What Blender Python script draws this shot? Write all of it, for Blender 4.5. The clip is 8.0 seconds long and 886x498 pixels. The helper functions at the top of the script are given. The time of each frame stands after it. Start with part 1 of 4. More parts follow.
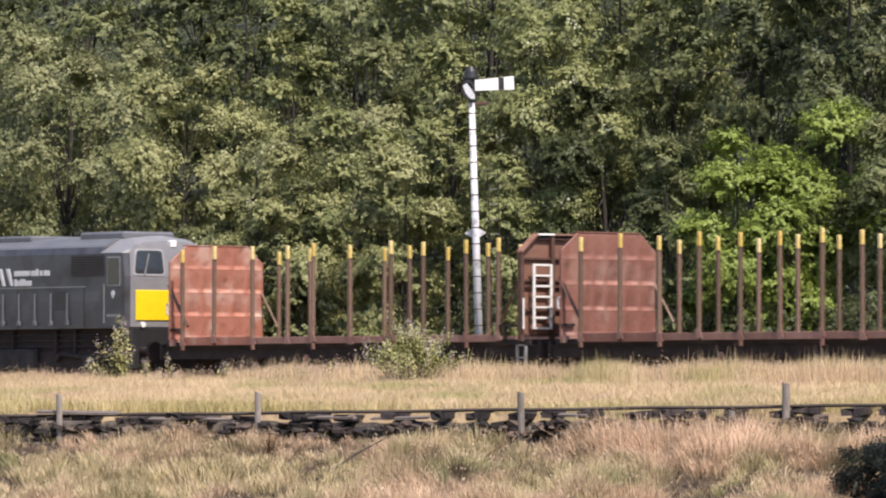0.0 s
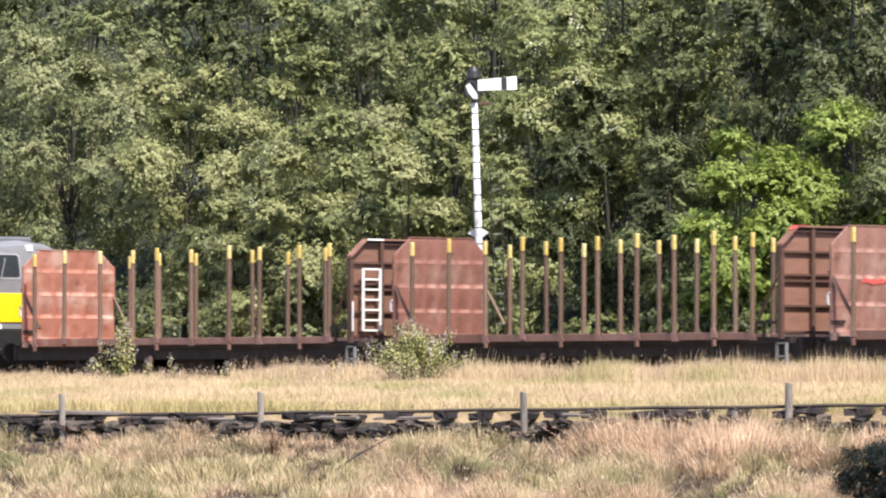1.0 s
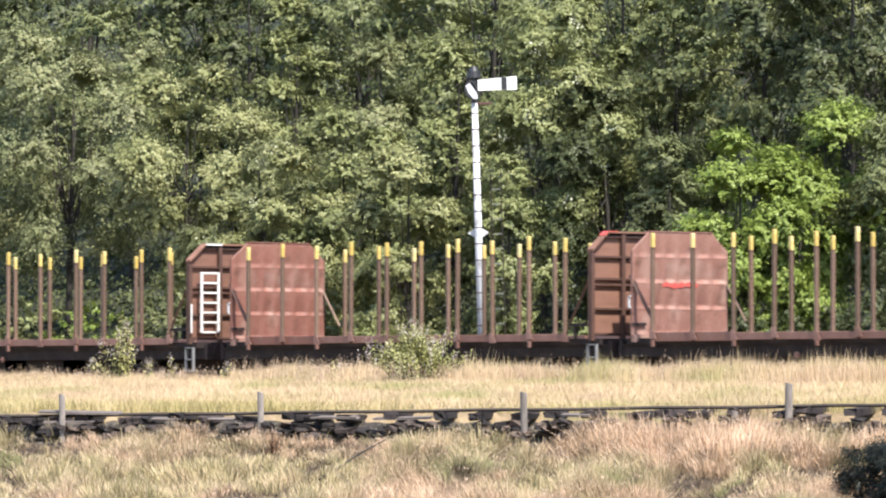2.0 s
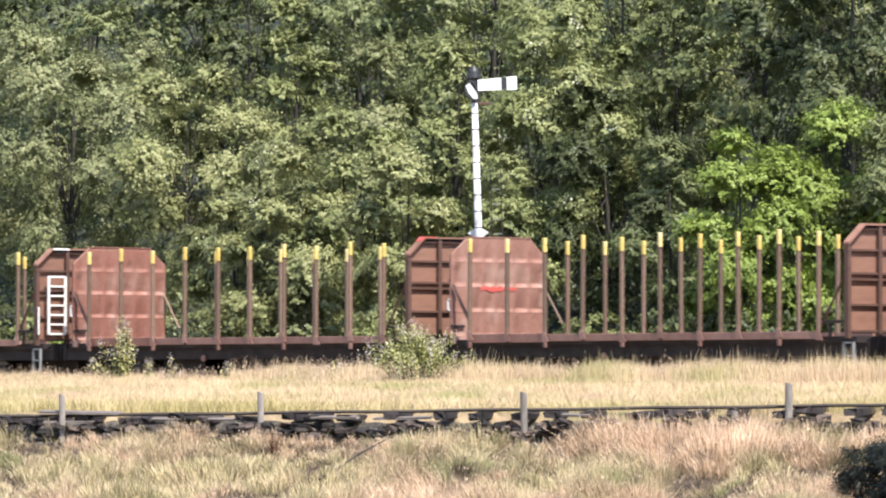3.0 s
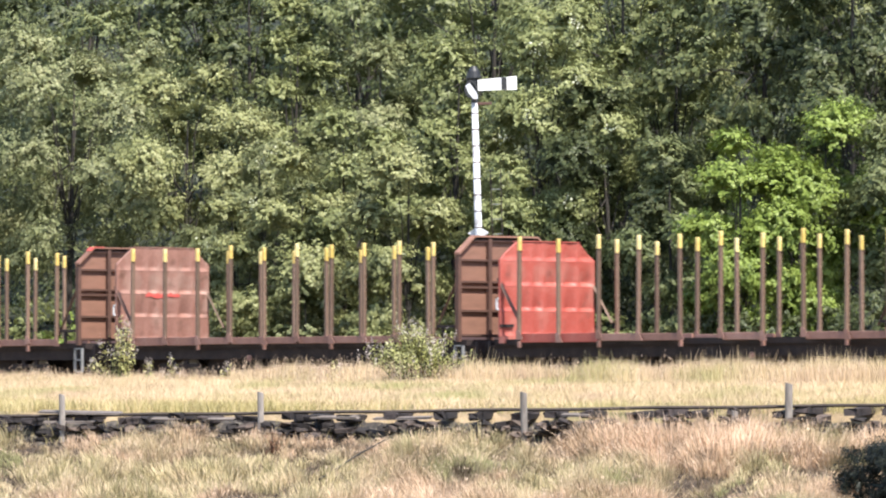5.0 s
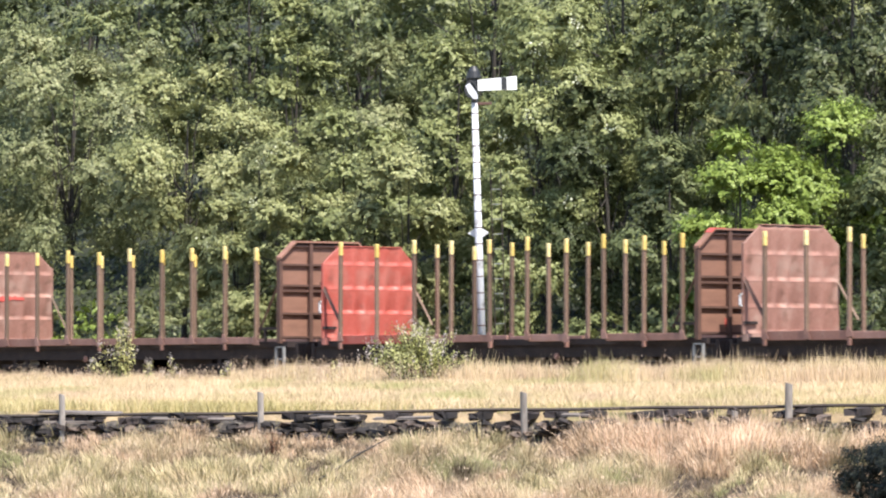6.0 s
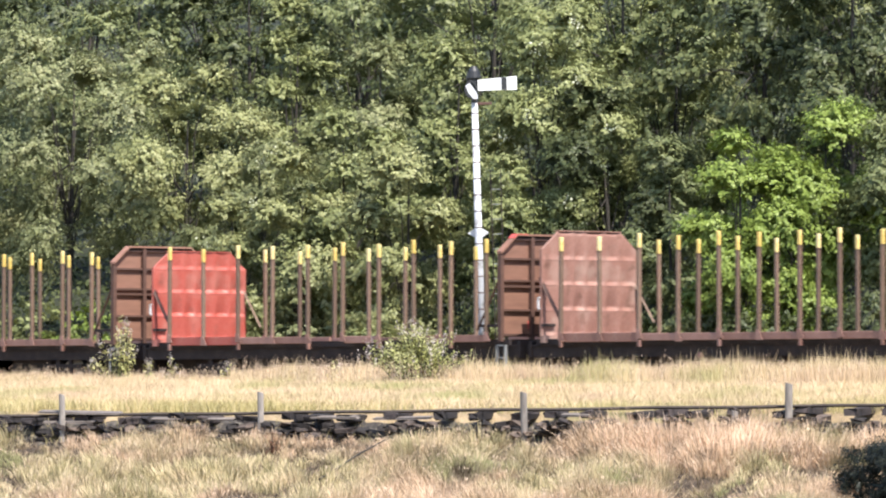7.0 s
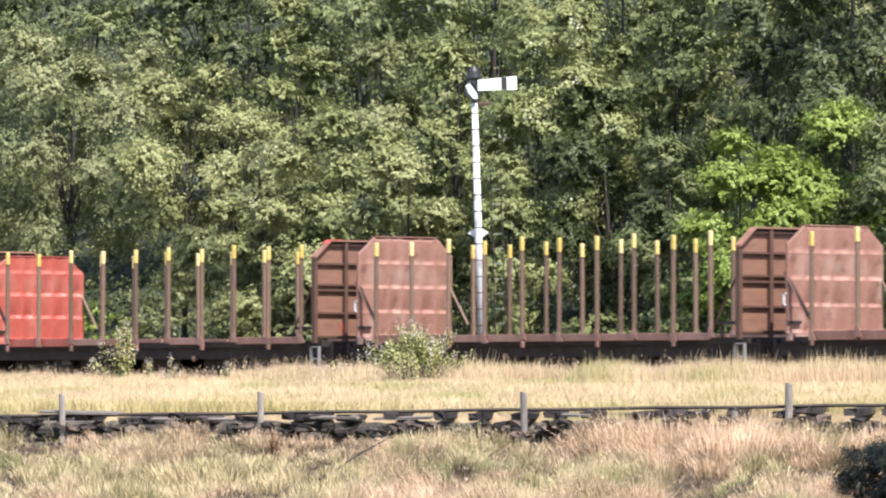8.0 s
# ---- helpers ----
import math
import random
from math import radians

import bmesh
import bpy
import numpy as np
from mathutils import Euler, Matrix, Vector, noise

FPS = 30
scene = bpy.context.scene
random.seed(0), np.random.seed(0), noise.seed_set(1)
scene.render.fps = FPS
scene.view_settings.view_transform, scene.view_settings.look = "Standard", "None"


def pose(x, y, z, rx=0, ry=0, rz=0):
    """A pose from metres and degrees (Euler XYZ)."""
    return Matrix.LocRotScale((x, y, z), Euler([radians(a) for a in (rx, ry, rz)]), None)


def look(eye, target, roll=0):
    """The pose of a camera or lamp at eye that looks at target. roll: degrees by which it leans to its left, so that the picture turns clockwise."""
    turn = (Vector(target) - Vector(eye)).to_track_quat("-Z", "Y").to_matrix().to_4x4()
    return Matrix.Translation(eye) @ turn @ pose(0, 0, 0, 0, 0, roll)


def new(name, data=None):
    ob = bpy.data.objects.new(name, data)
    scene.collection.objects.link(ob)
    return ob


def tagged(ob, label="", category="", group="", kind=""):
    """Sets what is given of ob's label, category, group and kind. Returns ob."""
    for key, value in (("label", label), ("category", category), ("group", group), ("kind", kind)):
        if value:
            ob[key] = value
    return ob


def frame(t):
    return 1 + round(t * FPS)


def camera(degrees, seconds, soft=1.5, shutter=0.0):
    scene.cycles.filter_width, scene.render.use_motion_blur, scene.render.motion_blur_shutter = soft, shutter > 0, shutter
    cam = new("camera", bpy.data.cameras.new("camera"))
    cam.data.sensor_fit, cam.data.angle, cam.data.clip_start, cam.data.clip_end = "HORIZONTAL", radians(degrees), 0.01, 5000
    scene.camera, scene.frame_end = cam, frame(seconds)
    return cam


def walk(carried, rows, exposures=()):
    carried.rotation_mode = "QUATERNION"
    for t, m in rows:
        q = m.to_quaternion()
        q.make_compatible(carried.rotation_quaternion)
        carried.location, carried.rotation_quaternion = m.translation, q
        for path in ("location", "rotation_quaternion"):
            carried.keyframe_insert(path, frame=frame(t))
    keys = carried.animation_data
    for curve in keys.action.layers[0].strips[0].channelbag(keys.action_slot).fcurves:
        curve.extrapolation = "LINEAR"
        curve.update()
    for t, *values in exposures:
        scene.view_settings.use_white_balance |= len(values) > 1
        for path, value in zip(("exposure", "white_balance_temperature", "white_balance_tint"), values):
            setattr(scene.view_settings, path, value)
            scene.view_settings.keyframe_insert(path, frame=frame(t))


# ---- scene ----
# ---- camera ----
THETA = radians(49.77)      # angle between the track and the picture plane
FOCAL = 10062.0
HORIZON, EYE_Z = 681.7, 0.28
DIST = FOCAL / 83.0
VIEW = Vector((-math.sin(THETA), math.cos(THETA), 0))
SIDE = Vector((math.cos(THETA), math.sin(THETA), 0))
EYE = Vector((0, -1.33, EYE_Z)) - DIST * VIEW
UP = EYE_Z + DIST * (HORIZON - 441.0) / FOCAL


def aim(px):
    return look(EYE, Vector((0, -1.33, UP)) + SIDE * (px * DIST / FOCAL))


def at(u, w, z=0.0):
    """A place u metres to the side of the view axis and w metres along it."""
    p = EYE + VIEW * w + SIDE * u
    return Vector((p.x, p.y, z))


def height(y, w):
    """The height of what shows at the picture's row y, w metres off."""
    return EYE_Z + (HORIZON - y) * w / FOCAL


cam = camera(math.degrees(2 * math.atan(784 / FOCAL)), 8.0, soft=2.1, shutter=0.3)
walk(cam, [(0, aim(5)), (0.2, aim(2)), (0.4, aim(0)), (4.0, aim(0)), (8.0, aim(0))], exposures=[(0, 0.40, 6900, 17), (0.5, 0.65, 6850, 16), (1.0, 0.80, 6700, 13), (1.5, 0.87, 6550, 11), (4.0, 0.97, 6500, 10), (8.0, 0.99, 6500, 10)])

# ---- light ----
SUN_AZ, SUN_EL = radians(-9), radians(57)     # azimuth measured from +X towards +Y
world = bpy.data.worlds.new("sky")
scene.world = world
world.use_nodes = True
nt = world.node_tree
sky = nt.nodes.new("ShaderNodeTexSky")
sky.sky_type, sky.sun_disc = "NISHITA", False
sky.sun_elevation, sky.sun_rotation = SUN_EL, math.pi / 2 - SUN_AZ
nt.links.new(sky.outputs[0], nt.nodes["Background"].inputs[0])
nt.nodes["Background"].inputs[1].default_value = 0.17
sun = new("sun", bpy.data.lights.new("sun", "SUN"))
sun.data.energy, sun.data.angle, sun.data.color = 4.8, radians(0.5), (1.0, 0.95, 0.87)
sun_way = Vector((math.cos(SUN_EL) * math.cos(SUN_AZ), math.cos(SUN_EL) * math.sin(SUN_AZ), math.sin(SUN_EL)))
sun.matrix_world = look(sun_way * 300, (0, 0, 0))


# ---- materials ----
def material(name, colors, rough=0.7, metal=0.0, scale=6.0, fine=60.0, bump=0.15, spread=0.5, island=False, obj_random=False,
             stretch=(1, 1, 1), coords="Object", translucent=0.0, spots=None, patches=None, specular=0.5):
    """A surface: colours mixed by two scales of noise, a random shift per piece, spots of wear or painted shade, and
    fine relief.
    """
    m = bpy.data.materials.new(name)
    m.use_nodes = True
    t = m.node_tree
    n, ln = t.nodes, t.links
    bsdf = n["Principled BSDF"]
    tc = n.new("ShaderNodeTexCoord")
    mp = n.new("ShaderNodeMapping")
    mp.inputs["Scale"].default_value = stretch
    ln.new(tc.outputs[coords], mp.inputs[0])
    big = n.new("ShaderNodeTexNoise")
    big.inputs["Scale"].default_value, big.inputs["Detail"].default_value = scale, 5
    small = n.new("ShaderNodeTexNoise")
    small.inputs["Scale"].default_value, small.inputs["Detail"].default_value = fine, 4
    for tex in (big, small):
        ln.new(mp.outputs[0], tex.inputs[0])
    add = n.new("ShaderNodeMath")
    add.operation = "MULTIPLY_ADD"
    add.inputs[1].default_value, add.inputs[2].default_value = 0.45, 0.0
    ln.new(small.outputs[0], add.inputs[0])
    total = n.new("ShaderNodeMath")
    total.operation = "MULTIPLY_ADD"
    total.inputs[1].default_value = 0.55
    ln.new(big.outputs[0], total.inputs[0])
    ln.new(add.outputs[0], total.inputs[2])
    value = total.outputs[0]
    if island or obj_random:
        src = n.new("ShaderNodeNewGeometry" if island else "ShaderNodeObjectInfo")
        mix = n.new("ShaderNodeMath")
        mix.operation = "MULTIPLY_ADD"
        mix.inputs[1].default_value = spread
        ln.new(src.outputs["Random Per Island" if island else "Random"], mix.inputs[0])
        sc = n.new("ShaderNodeMath")
        sc.operation = "MULTIPLY_ADD"
        sc.inputs[1].default_value, sc.inputs[2].default_value = 1.0, -spread / 2
        ln.new(value, sc.inputs[0])
        ln.new(sc.outputs[0], mix.inputs[2])
        value = mix.outputs[0]
    ramp = n.new("ShaderNodeValToRGB")
    el = ramp.color_ramp.elements
    k = len(colors)
    for i, c in enumerate(colors):
        pos = 0.28 + 0.44 * (i / max(k - 1, 1))
        e = el[i] if i < 2 else el.new(pos)
        e.position, e.color = pos, (*c, 1)
    ln.new(value, ramp.inputs[0])
    color = ramp.outputs[0]
    for extra in ([patches] if patches else []) + ([spots] if spots else []):
        c, sc_, lo, hi = extra
        tex = n.new("ShaderNodeTexNoise")
        tex.inputs["Scale"].default_value, tex.inputs["Detail"].default_value = sc_, 6
        ln.new(mp.outputs[0], tex.inputs[0])
        rng = n.new("ShaderNodeMapRange")
        rng.inputs[1].default_value, rng.inputs[2].default_value = lo, hi
        ln.new(tex.outputs[0], rng.inputs[0])
        mx = n.new("ShaderNodeMix")
        mx.data_type = "RGBA"
        ln.new(rng.outputs[0], mx.inputs[0])
        ln.new(color, mx.inputs[6])
        mx.inputs[7].default_value = (*c, 1)
        color = mx.outputs[2]
    ln.new(color, bsdf.inputs["Base Color"])
    bsdf.inputs["Roughness"].default_value, bsdf.inputs["Metallic"].default_value = rough, metal
    bsdf.inputs["Specular IOR Level"].default_value = specular
    if bump:
        bp = n.new("ShaderNodeBump")
        bp.inputs["Strength"].default_value, bp.inputs["Distance"].default_value = bump, 0.02
        ln.new(small.outputs[0], bp.inputs["Height"])
        ln.new(bp.outputs[0], bsdf.inputs["Normal"])
    if translucent:
        tr = n.new("ShaderNodeBsdfTranslucent")
        ln.new(color, tr.inputs[0])
        ms = n.new("ShaderNodeMixShader")
        ms.inputs[0].default_value = translucent
        ln.new(bsdf.outputs[0], ms.inputs[1])
        ln.new(tr.outputs[0], ms.inputs[2])
        ln.new(ms.outputs[0], n["Material Output"].inputs[0])
    return m


def leaf_mat(name, dark, mid, light):
    return material(name, [dark, mid, light], rough=0.5, scale=0.45, fine=3.0, bump=0, spread=0.20, island=True, translucent=0.18, specular=0.3)


PAINT = {
    "orange": material("faded_orange_red_paint", [(0.296, 0.106, 0.069), (0.348, 0.136, 0.090), (0.409, 0.185, 0.133)], 0.6, scale=1.6, fine=22, spots=((0.174, 0.066, 0.043), 3.5, 0.56, 0.75), patches=((0.452, 0.290, 0.232), 1.5, 0.50, 0.68)),
    "brown": material("faded_maroon_paint", [(0.202, 0.093, 0.068), (0.251, 0.121, 0.091), (0.308, 0.162, 0.125)], 0.62, scale=1.4, fine=22, spots=((0.129, 0.061, 0.041), 3.0, 0.56, 0.75), patches=((0.324, 0.206, 0.163), 1.3, 0.50, 0.68)),
    "maroon": material("worn_maroon_paint", [(0.178, 0.071, 0.050), (0.219, 0.091, 0.065), (0.275, 0.130, 0.099)], 0.6, scale=1.4, fine=22, spots=((0.122, 0.057, 0.038), 3.0, 0.56, 0.75), patches=((0.291, 0.174, 0.136), 1.3, 0.50, 0.68)),
    "red": material("bright_red_paint", [(0.313, 0.057, 0.040), (0.374, 0.079, 0.058), (0.409, 0.123, 0.095)], 0.5, scale=1.5, fine=20, spots=((0.244, 0.070, 0.052), 3.2, 0.58, 0.75), patches=((0.400, 0.150, 0.116), 1.3, 0.50, 0.68)),
}
M_END = material("weathered_brown_boards", [(0.165, 0.08, 0.055), (0.22, 0.11, 0.075), (0.27, 0.135, 0.095)], 0.75, scale=2.0, fine=25, obj_random=True, spread=0.3, stretch=(1, 1, 4))
M_RIB = material("dark_rusted_steel", [(0.05, 0.026, 0.02), (0.085, 0.042, 0.03), (0.12, 0.06, 0.045)], 0.75, scale=3, fine=40)
M_STAKE = material("rusty_brown_steel", [(0.125, 0.080, 0.056), (0.185, 0.118, 0.082), (0.26, 0.168, 0.120)], 0.7, scale=2.5, fine=30, obj_random=True, spread=0.3)
M_RAILRED = material("faded_red_side_rail", [(0.185, 0.092, 0.070), (0.255, 0.132, 0.102), (0.32, 0.18, 0.145)], 0.65, scale=2.5, fine=30, obj_random=True, spread=0.3)
M_YELLOW = material("yellow_cap_paint", [(0.50, 0.34, 0.08), (0.62, 0.46, 0.15), (0.70, 0.58, 0.30)], 0.55, scale=5, fine=40, obj_random=True, spread=0.4)
M_UNDER = material("grimy_black_underframe", [(0.014, 0.010, 0.010), (0.026, 0.019, 0.019), (0.055, 0.038, 0.032)], 0.85, scale=4, fine=40, specular=0.3)
M_BOGIE = material("dusty_dark_bogie_steel", [(0.014, 0.013, 0.014), (0.028, 0.026, 0.027), (0.06, 0.054, 0.052)], 0.8, scale=4, fine=30, specular=0.2)
M_WHITE = material("white_paint", [(0.68, 0.68, 0.66), (0.78, 0.78, 0.76), (0.83, 0.83, 0.81)], 0.45, scale=3, fine=30)
# Grey spots are dappled shadow painted onto the aged white.
M_POST = material("aged_white_paint_with_shade_dapples", [(0.42, 0.43, 0.46), (0.58, 0.58, 0.60), (0.68, 0.68, 0.69)], 0.5, scale=2.5, fine=25, spots=((0.24, 0.22, 0.21), 4.0, 0.52, 0.70))
M_BLACK = material("black_paint", [(0.012, 0.012, 0.013), (0.02, 0.02, 0.022), (0.03, 0.03, 0.032)], 0.5)
M_REDMARK = material("red_spray_paint", [(0.40, 0.06, 0.045), (0.46, 0.075, 0.06), (0.5, 0.11, 0.09)], 0.6)
M_LOCO = material("dark_grey_loco_paint", [(0.040, 0.042, 0.052), (0.050, 0.053, 0.064), (0.065, 0.066, 0.076)], 0.42, scale=1.5, fine=25, spots=((0.026, 0.024, 0.025), 1.8, 0.48, 0.70), patches=((0.075, 0.073, 0.08), 1.1, 0.54, 0.72))
M_LOCOROOF = material("light_grey_roof_paint", [(0.085, 0.088, 0.10), (0.115, 0.12, 0.132), (0.15, 0.155, 0.17)], 0.5, scale=1.5, fine=25)
M_CAB = material("mid_grey_cab_paint", [(0.17, 0.17, 0.18), (0.20, 0.20, 0.21), (0.24, 0.24, 0.25)], 0.42, scale=2, fine=25)
M_WARN = material("warning_yellow_paint", [(0.80, 0.52, 0.01), (0.86, 0.58, 0.012), (0.88, 0.62, 0.03)], 0.45, scale=3, fine=30)
M_GLASS = material("dark_cab_glass", [(0.02, 0.025, 0.03), (0.03, 0.036, 0.042), (0.04, 0.045, 0.05)], 0.08, bump=0)
M_LETTER = material("pale_grey_lettering", [(0.5, 0.51, 0.53), (0.6, 0.61, 0.63), (0.66, 0.67, 0.69)], 0.5)
M_STEEL = material("worn_rail_steel", [(0.12, 0.10, 0.09), (0.2, 0.17, 0.15), (0.3, 0.27, 0.25)], 0.4, metal=0.7)
# Weathered stone taken darker, with the shadow below the rail in its colour.
M_STONE = material("shade_dark_weathered_stone", [(0.014, 0.010, 0.009), (0.034, 0.025, 0.022), (0.12, 0.086, 0.068)], 0.85, scale=3, fine=30, obj_random=True, spread=0.7, bump=0.4)
M_WOOD = material("weathered_grey_wood", [(0.10, 0.085, 0.075), (0.18, 0.155, 0.135), (0.30, 0.26, 0.23)], 0.85, scale=5, fine=40, stretch=(1, 1, 0.15), obj_random=True, spread=0.3)
M_PLANK = material("bleached_plank_wood", [(0.08, 0.065, 0.056), (0.14, 0.115, 0.10), (0.24, 0.20, 0.175)], 0.85, scale=4, fine=40, stretch=(0.2, 1, 1))
M_SLEEPER = material("blackened_sleeper_wood", [(0.010, 0.007, 0.007), (0.020, 0.014, 0.014), (0.055, 0.040, 0.036)], 0.9, scale=5, fine=35, obj_random=True, spread=0.4, bump=0.5)
M_STEP = material("dull_grey_paint", [(0.16, 0.16, 0.16), (0.22, 0.22, 0.22), (0.28, 0.28, 0.28)], 0.6)
M_RIM = material("light_grey_trim_paint", [(0.26, 0.26, 0.27), (0.32, 0.32, 0.33), (0.38, 0.38, 0.39)], 0.5)
M_WIRE = material("rusty_wire", [(0.05, 0.04, 0.035), (0.07, 0.055, 0.045), (0.1, 0.08, 0.065)], 0.7, metal=0.5)
M_BARK = material("grey_brown_bark", [(0.018, 0.015, 0.012), (0.03, 0.025, 0.02), (0.055, 0.047, 0.038)], 0.9, scale=6, fine=40, stretch=(1, 1, 0.25), bump=0.5)
M_GROUND = material("dry_grassy_soil", [(0.16, 0.12, 0.065), (0.26, 0.19, 0.11), (0.36, 0.27, 0.17)], 0.95, scale=0.5, fine=9, coords="Object", patches=((0.13, 0.115, 0.05), 0.3, 0.5, 0.65))
# Field ground coloured dark to put shade into the gaps between tufts.
M_SHADE_THATCH = material("shade_dark_brown_thatch", [(0.022, 0.015, 0.010), (0.048, 0.033, 0.022), (0.10, 0.07, 0.046)], 0.95, scale=2.5, fine=18, bump=0.6)
M_RUBBLE = material("dark_rubble_and_cinders", [(0.012, 0.010, 0.009), (0.032, 0.026, 0.022), (0.20, 0.17, 0.135)], 0.95, scale=4.5, fine=16, bump=0.8)
# Slope kept near black-green: the shade under the trees is in its colour.
M_HILL = material("leaf_litter_in_shade_colour", [(0.010, 0.012, 0.005), (0.017, 0.021, 0.008), (0.030, 0.036, 0.013)], 0.95, scale=0.8, fine=8)
M_BALLAST = material("grey_brown_ballast", [(0.09, 0.08, 0.07), (0.15, 0.13, 0.115), (0.22, 0.2, 0.18)], 0.9, scale=8, fine=40, bump=0.8)
M_STRAW = material("straw_grass", [(0.40, 0.303, 0.162), (0.61, 0.466, 0.280), (0.74, 0.577, 0.392)], 0.7, scale=0.5, fine=2.5, bump=0, island=True, spread=0.4, translucent=0.2, patches=((0.33, 0.32, 0.12), 0.30, 0.52, 0.68), spots=((0.50, 0.36, 0.245), 0.75, 0.52, 0.68))
# The dark brown spots paint shaded gaps among the tufts.
M_TUFT = material("pinkish_dry_tufts", [(0.30, 0.214, 0.125), (0.59, 0.405, 0.26), (0.77, 0.57, 0.41)], 0.7, scale=0.55, fine=2.0, bump=0, island=True, spread=0.4, translucent=0.2, patches=((0.30, 0.28, 0.13), 0.4, 0.50, 0.64), spots=((0.13, 0.092, 0.06), 1.5, 0.55, 0.68))
M_FOOT = material("yellow_green_grass", [(0.26, 0.224, 0.08), (0.45, 0.373, 0.165), (0.64, 0.508, 0.29)], 0.7, scale=0.6, fine=2.5, bump=0, island=True, spread=0.4, translucent=0.2)
M_PLUME = material("pinkish_cream_plumes", [(0.38, 0.27, 0.18), (0.52, 0.385, 0.265), (0.66, 0.52, 0.38)], 0.8, scale=0.8, fine=3, bump=0, island=True, spread=0.35, translucent=0.25)
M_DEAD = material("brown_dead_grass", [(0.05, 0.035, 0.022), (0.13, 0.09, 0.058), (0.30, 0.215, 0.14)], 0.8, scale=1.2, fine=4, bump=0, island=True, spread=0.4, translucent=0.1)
M_GREENTUFT = material("greenish_grass_tufts", [(0.22, 0.190, 0.085), (0.44, 0.366, 0.19), (0.68, 0.535, 0.34)], 0.7, scale=0.8, fine=2.5, bump=0, island=True, spread=0.45, translucent=0.2, spots=((0.60, 0.46, 0.30), 0.9, 0.52, 0.66))
M_SEED = material("brown_pink_seed_heads", [(0.24, 0.16, 0.11), (0.40, 0.29, 0.20), (0.56, 0.44, 0.33)], 0.8, scale=0.8, fine=5, bump=0, island=True, spread=0.5)
LEAF = {
    "grey": leaf_mat("grey_green_leaves", (0.084, 0.100, 0.042), (0.202, 0.218, 0.095), (0.378, 0.370, 0.200)),
    "olive": leaf_mat("olive_green_leaves", (0.087, 0.104, 0.040), (0.215, 0.236, 0.089), (0.384, 0.390, 0.186)),
    "mid": leaf_mat("mid_green_leaves", (0.065, 0.085, 0.036), (0.150, 0.172, 0.068), (0.280, 0.290, 0.130)),
    # Deep green taken darker, so the wood's hollows carry shade in the leaf colour.
    "dark": leaf_mat("deep_green_shade_leaves", (0.030, 0.040, 0.018), (0.072, 0.088, 0.034), (0.150, 0.160, 0.066)),
    "bright": leaf_mat("bright_green_leaves", (0.095, 0.135, 0.025), (0.200, 0.262, 0.050), (0.310, 0.370, 0.100)),
    "shrub": leaf_mat("dusty_shrub_leaves", (0.19, 0.20, 0.06), (0.33, 0.33, 0.12), (0.48, 0.46, 0.25)),
    # Lighter copy of the leaf green; sunlight on the low trees is in its tone.
    "pale": leaf_mat("pale_leaves_with_sunlight_tone", (0.110, 0.126, 0.049), (0.252, 0.262, 0.107), (0.412, 0.405, 0.203)),
    "weed": leaf_mat("yellow_green_weed_leaves", (0.28, 0.28, 0.09), (0.44, 0.42, 0.17), (0.60, 0.55, 0.30)),
    "rust": leaf_mat("rust_brown_seed_heads", (0.12, 0.05, 0.025), (0.20, 0.08, 0.04), (0.28, 0.13, 0.07)),
    # Near-black leaves: the bush's shaded silhouette is put into their colour.
    "bramble": leaf_mat("silhouette_dark_bramble_leaves", (0.008, 0.010, 0.006), (0.014, 0.017, 0.010), (0.026, 0.028, 0.018)),
}
M_PALE = leaf_mat("faded_pinkish_flower_heads", (0.40, 0.33, 0.30), (0.52, 0.45, 0.42), (0.62, 0.56, 0.52))
M_BLOSSOM = leaf_mat("cream_blossom", (0.42, 0.44, 0.30), (0.55, 0.56, 0.40), (0.66, 0.65, 0.50))


# ---- building blocks ----
def boxes(*spans, bevel=0.0):
    bm = bmesh.new()
    for x0, x1, y0, y1, z0, z1 in spans:
        r = bmesh.ops.create_cube(bm, size=1, matrix=Matrix.Translation(((x0 + x1) / 2, (y0 + y1) / 2, (z0 + z1) / 2)) @ Matrix.Diagonal((x1 - x0, y1 - y0, z1 - z0, 1)))
    if bevel:
        bmesh.ops.bevel(bm, geom=bm.edges[:], offset=bevel, segments=1, affect="EDGES")
    return bm


def tube(bm, a, b, r0, r1=None, seg=10):
    a, b = Vector(a), Vector(b)
    r1 = r0 if r1 is None else r1
    m = Matrix.Translation((a + b) / 2) @ (b - a).to_track_quat("Z", "Y").to_matrix().to_4x4()
    bmesh.ops.create_cone(bm, cap_ends=True, segments=seg, radius1=r0, radius2=r1, depth=(b - a).length, matrix=m)
    return bm


def prism(points, axis, lo, hi, bm=None):
    """A plate: an outline in two axes drawn out along the third. axis 'x': points are (y, z); 'y': (x, z)."""
    bm = bm or bmesh.new()
    ends = []
    for v in (lo, hi):
        ends.append([bm.verts.new((v, p, q) if axis == "x" else (p, v, q)) for p, q in points])
    n = len(points)
    bm.faces.new(ends[0])
    bm.faces.new(ends[1][::-1])
    for i in range(n):
        bm.faces.new((ends[0][i], ends[1][i], ends[1][(i + 1) % n], ends[0][(i + 1) % n]))
    bmesh.ops.recalc_face_normals(bm, faces=bm.faces[:])
    return bm


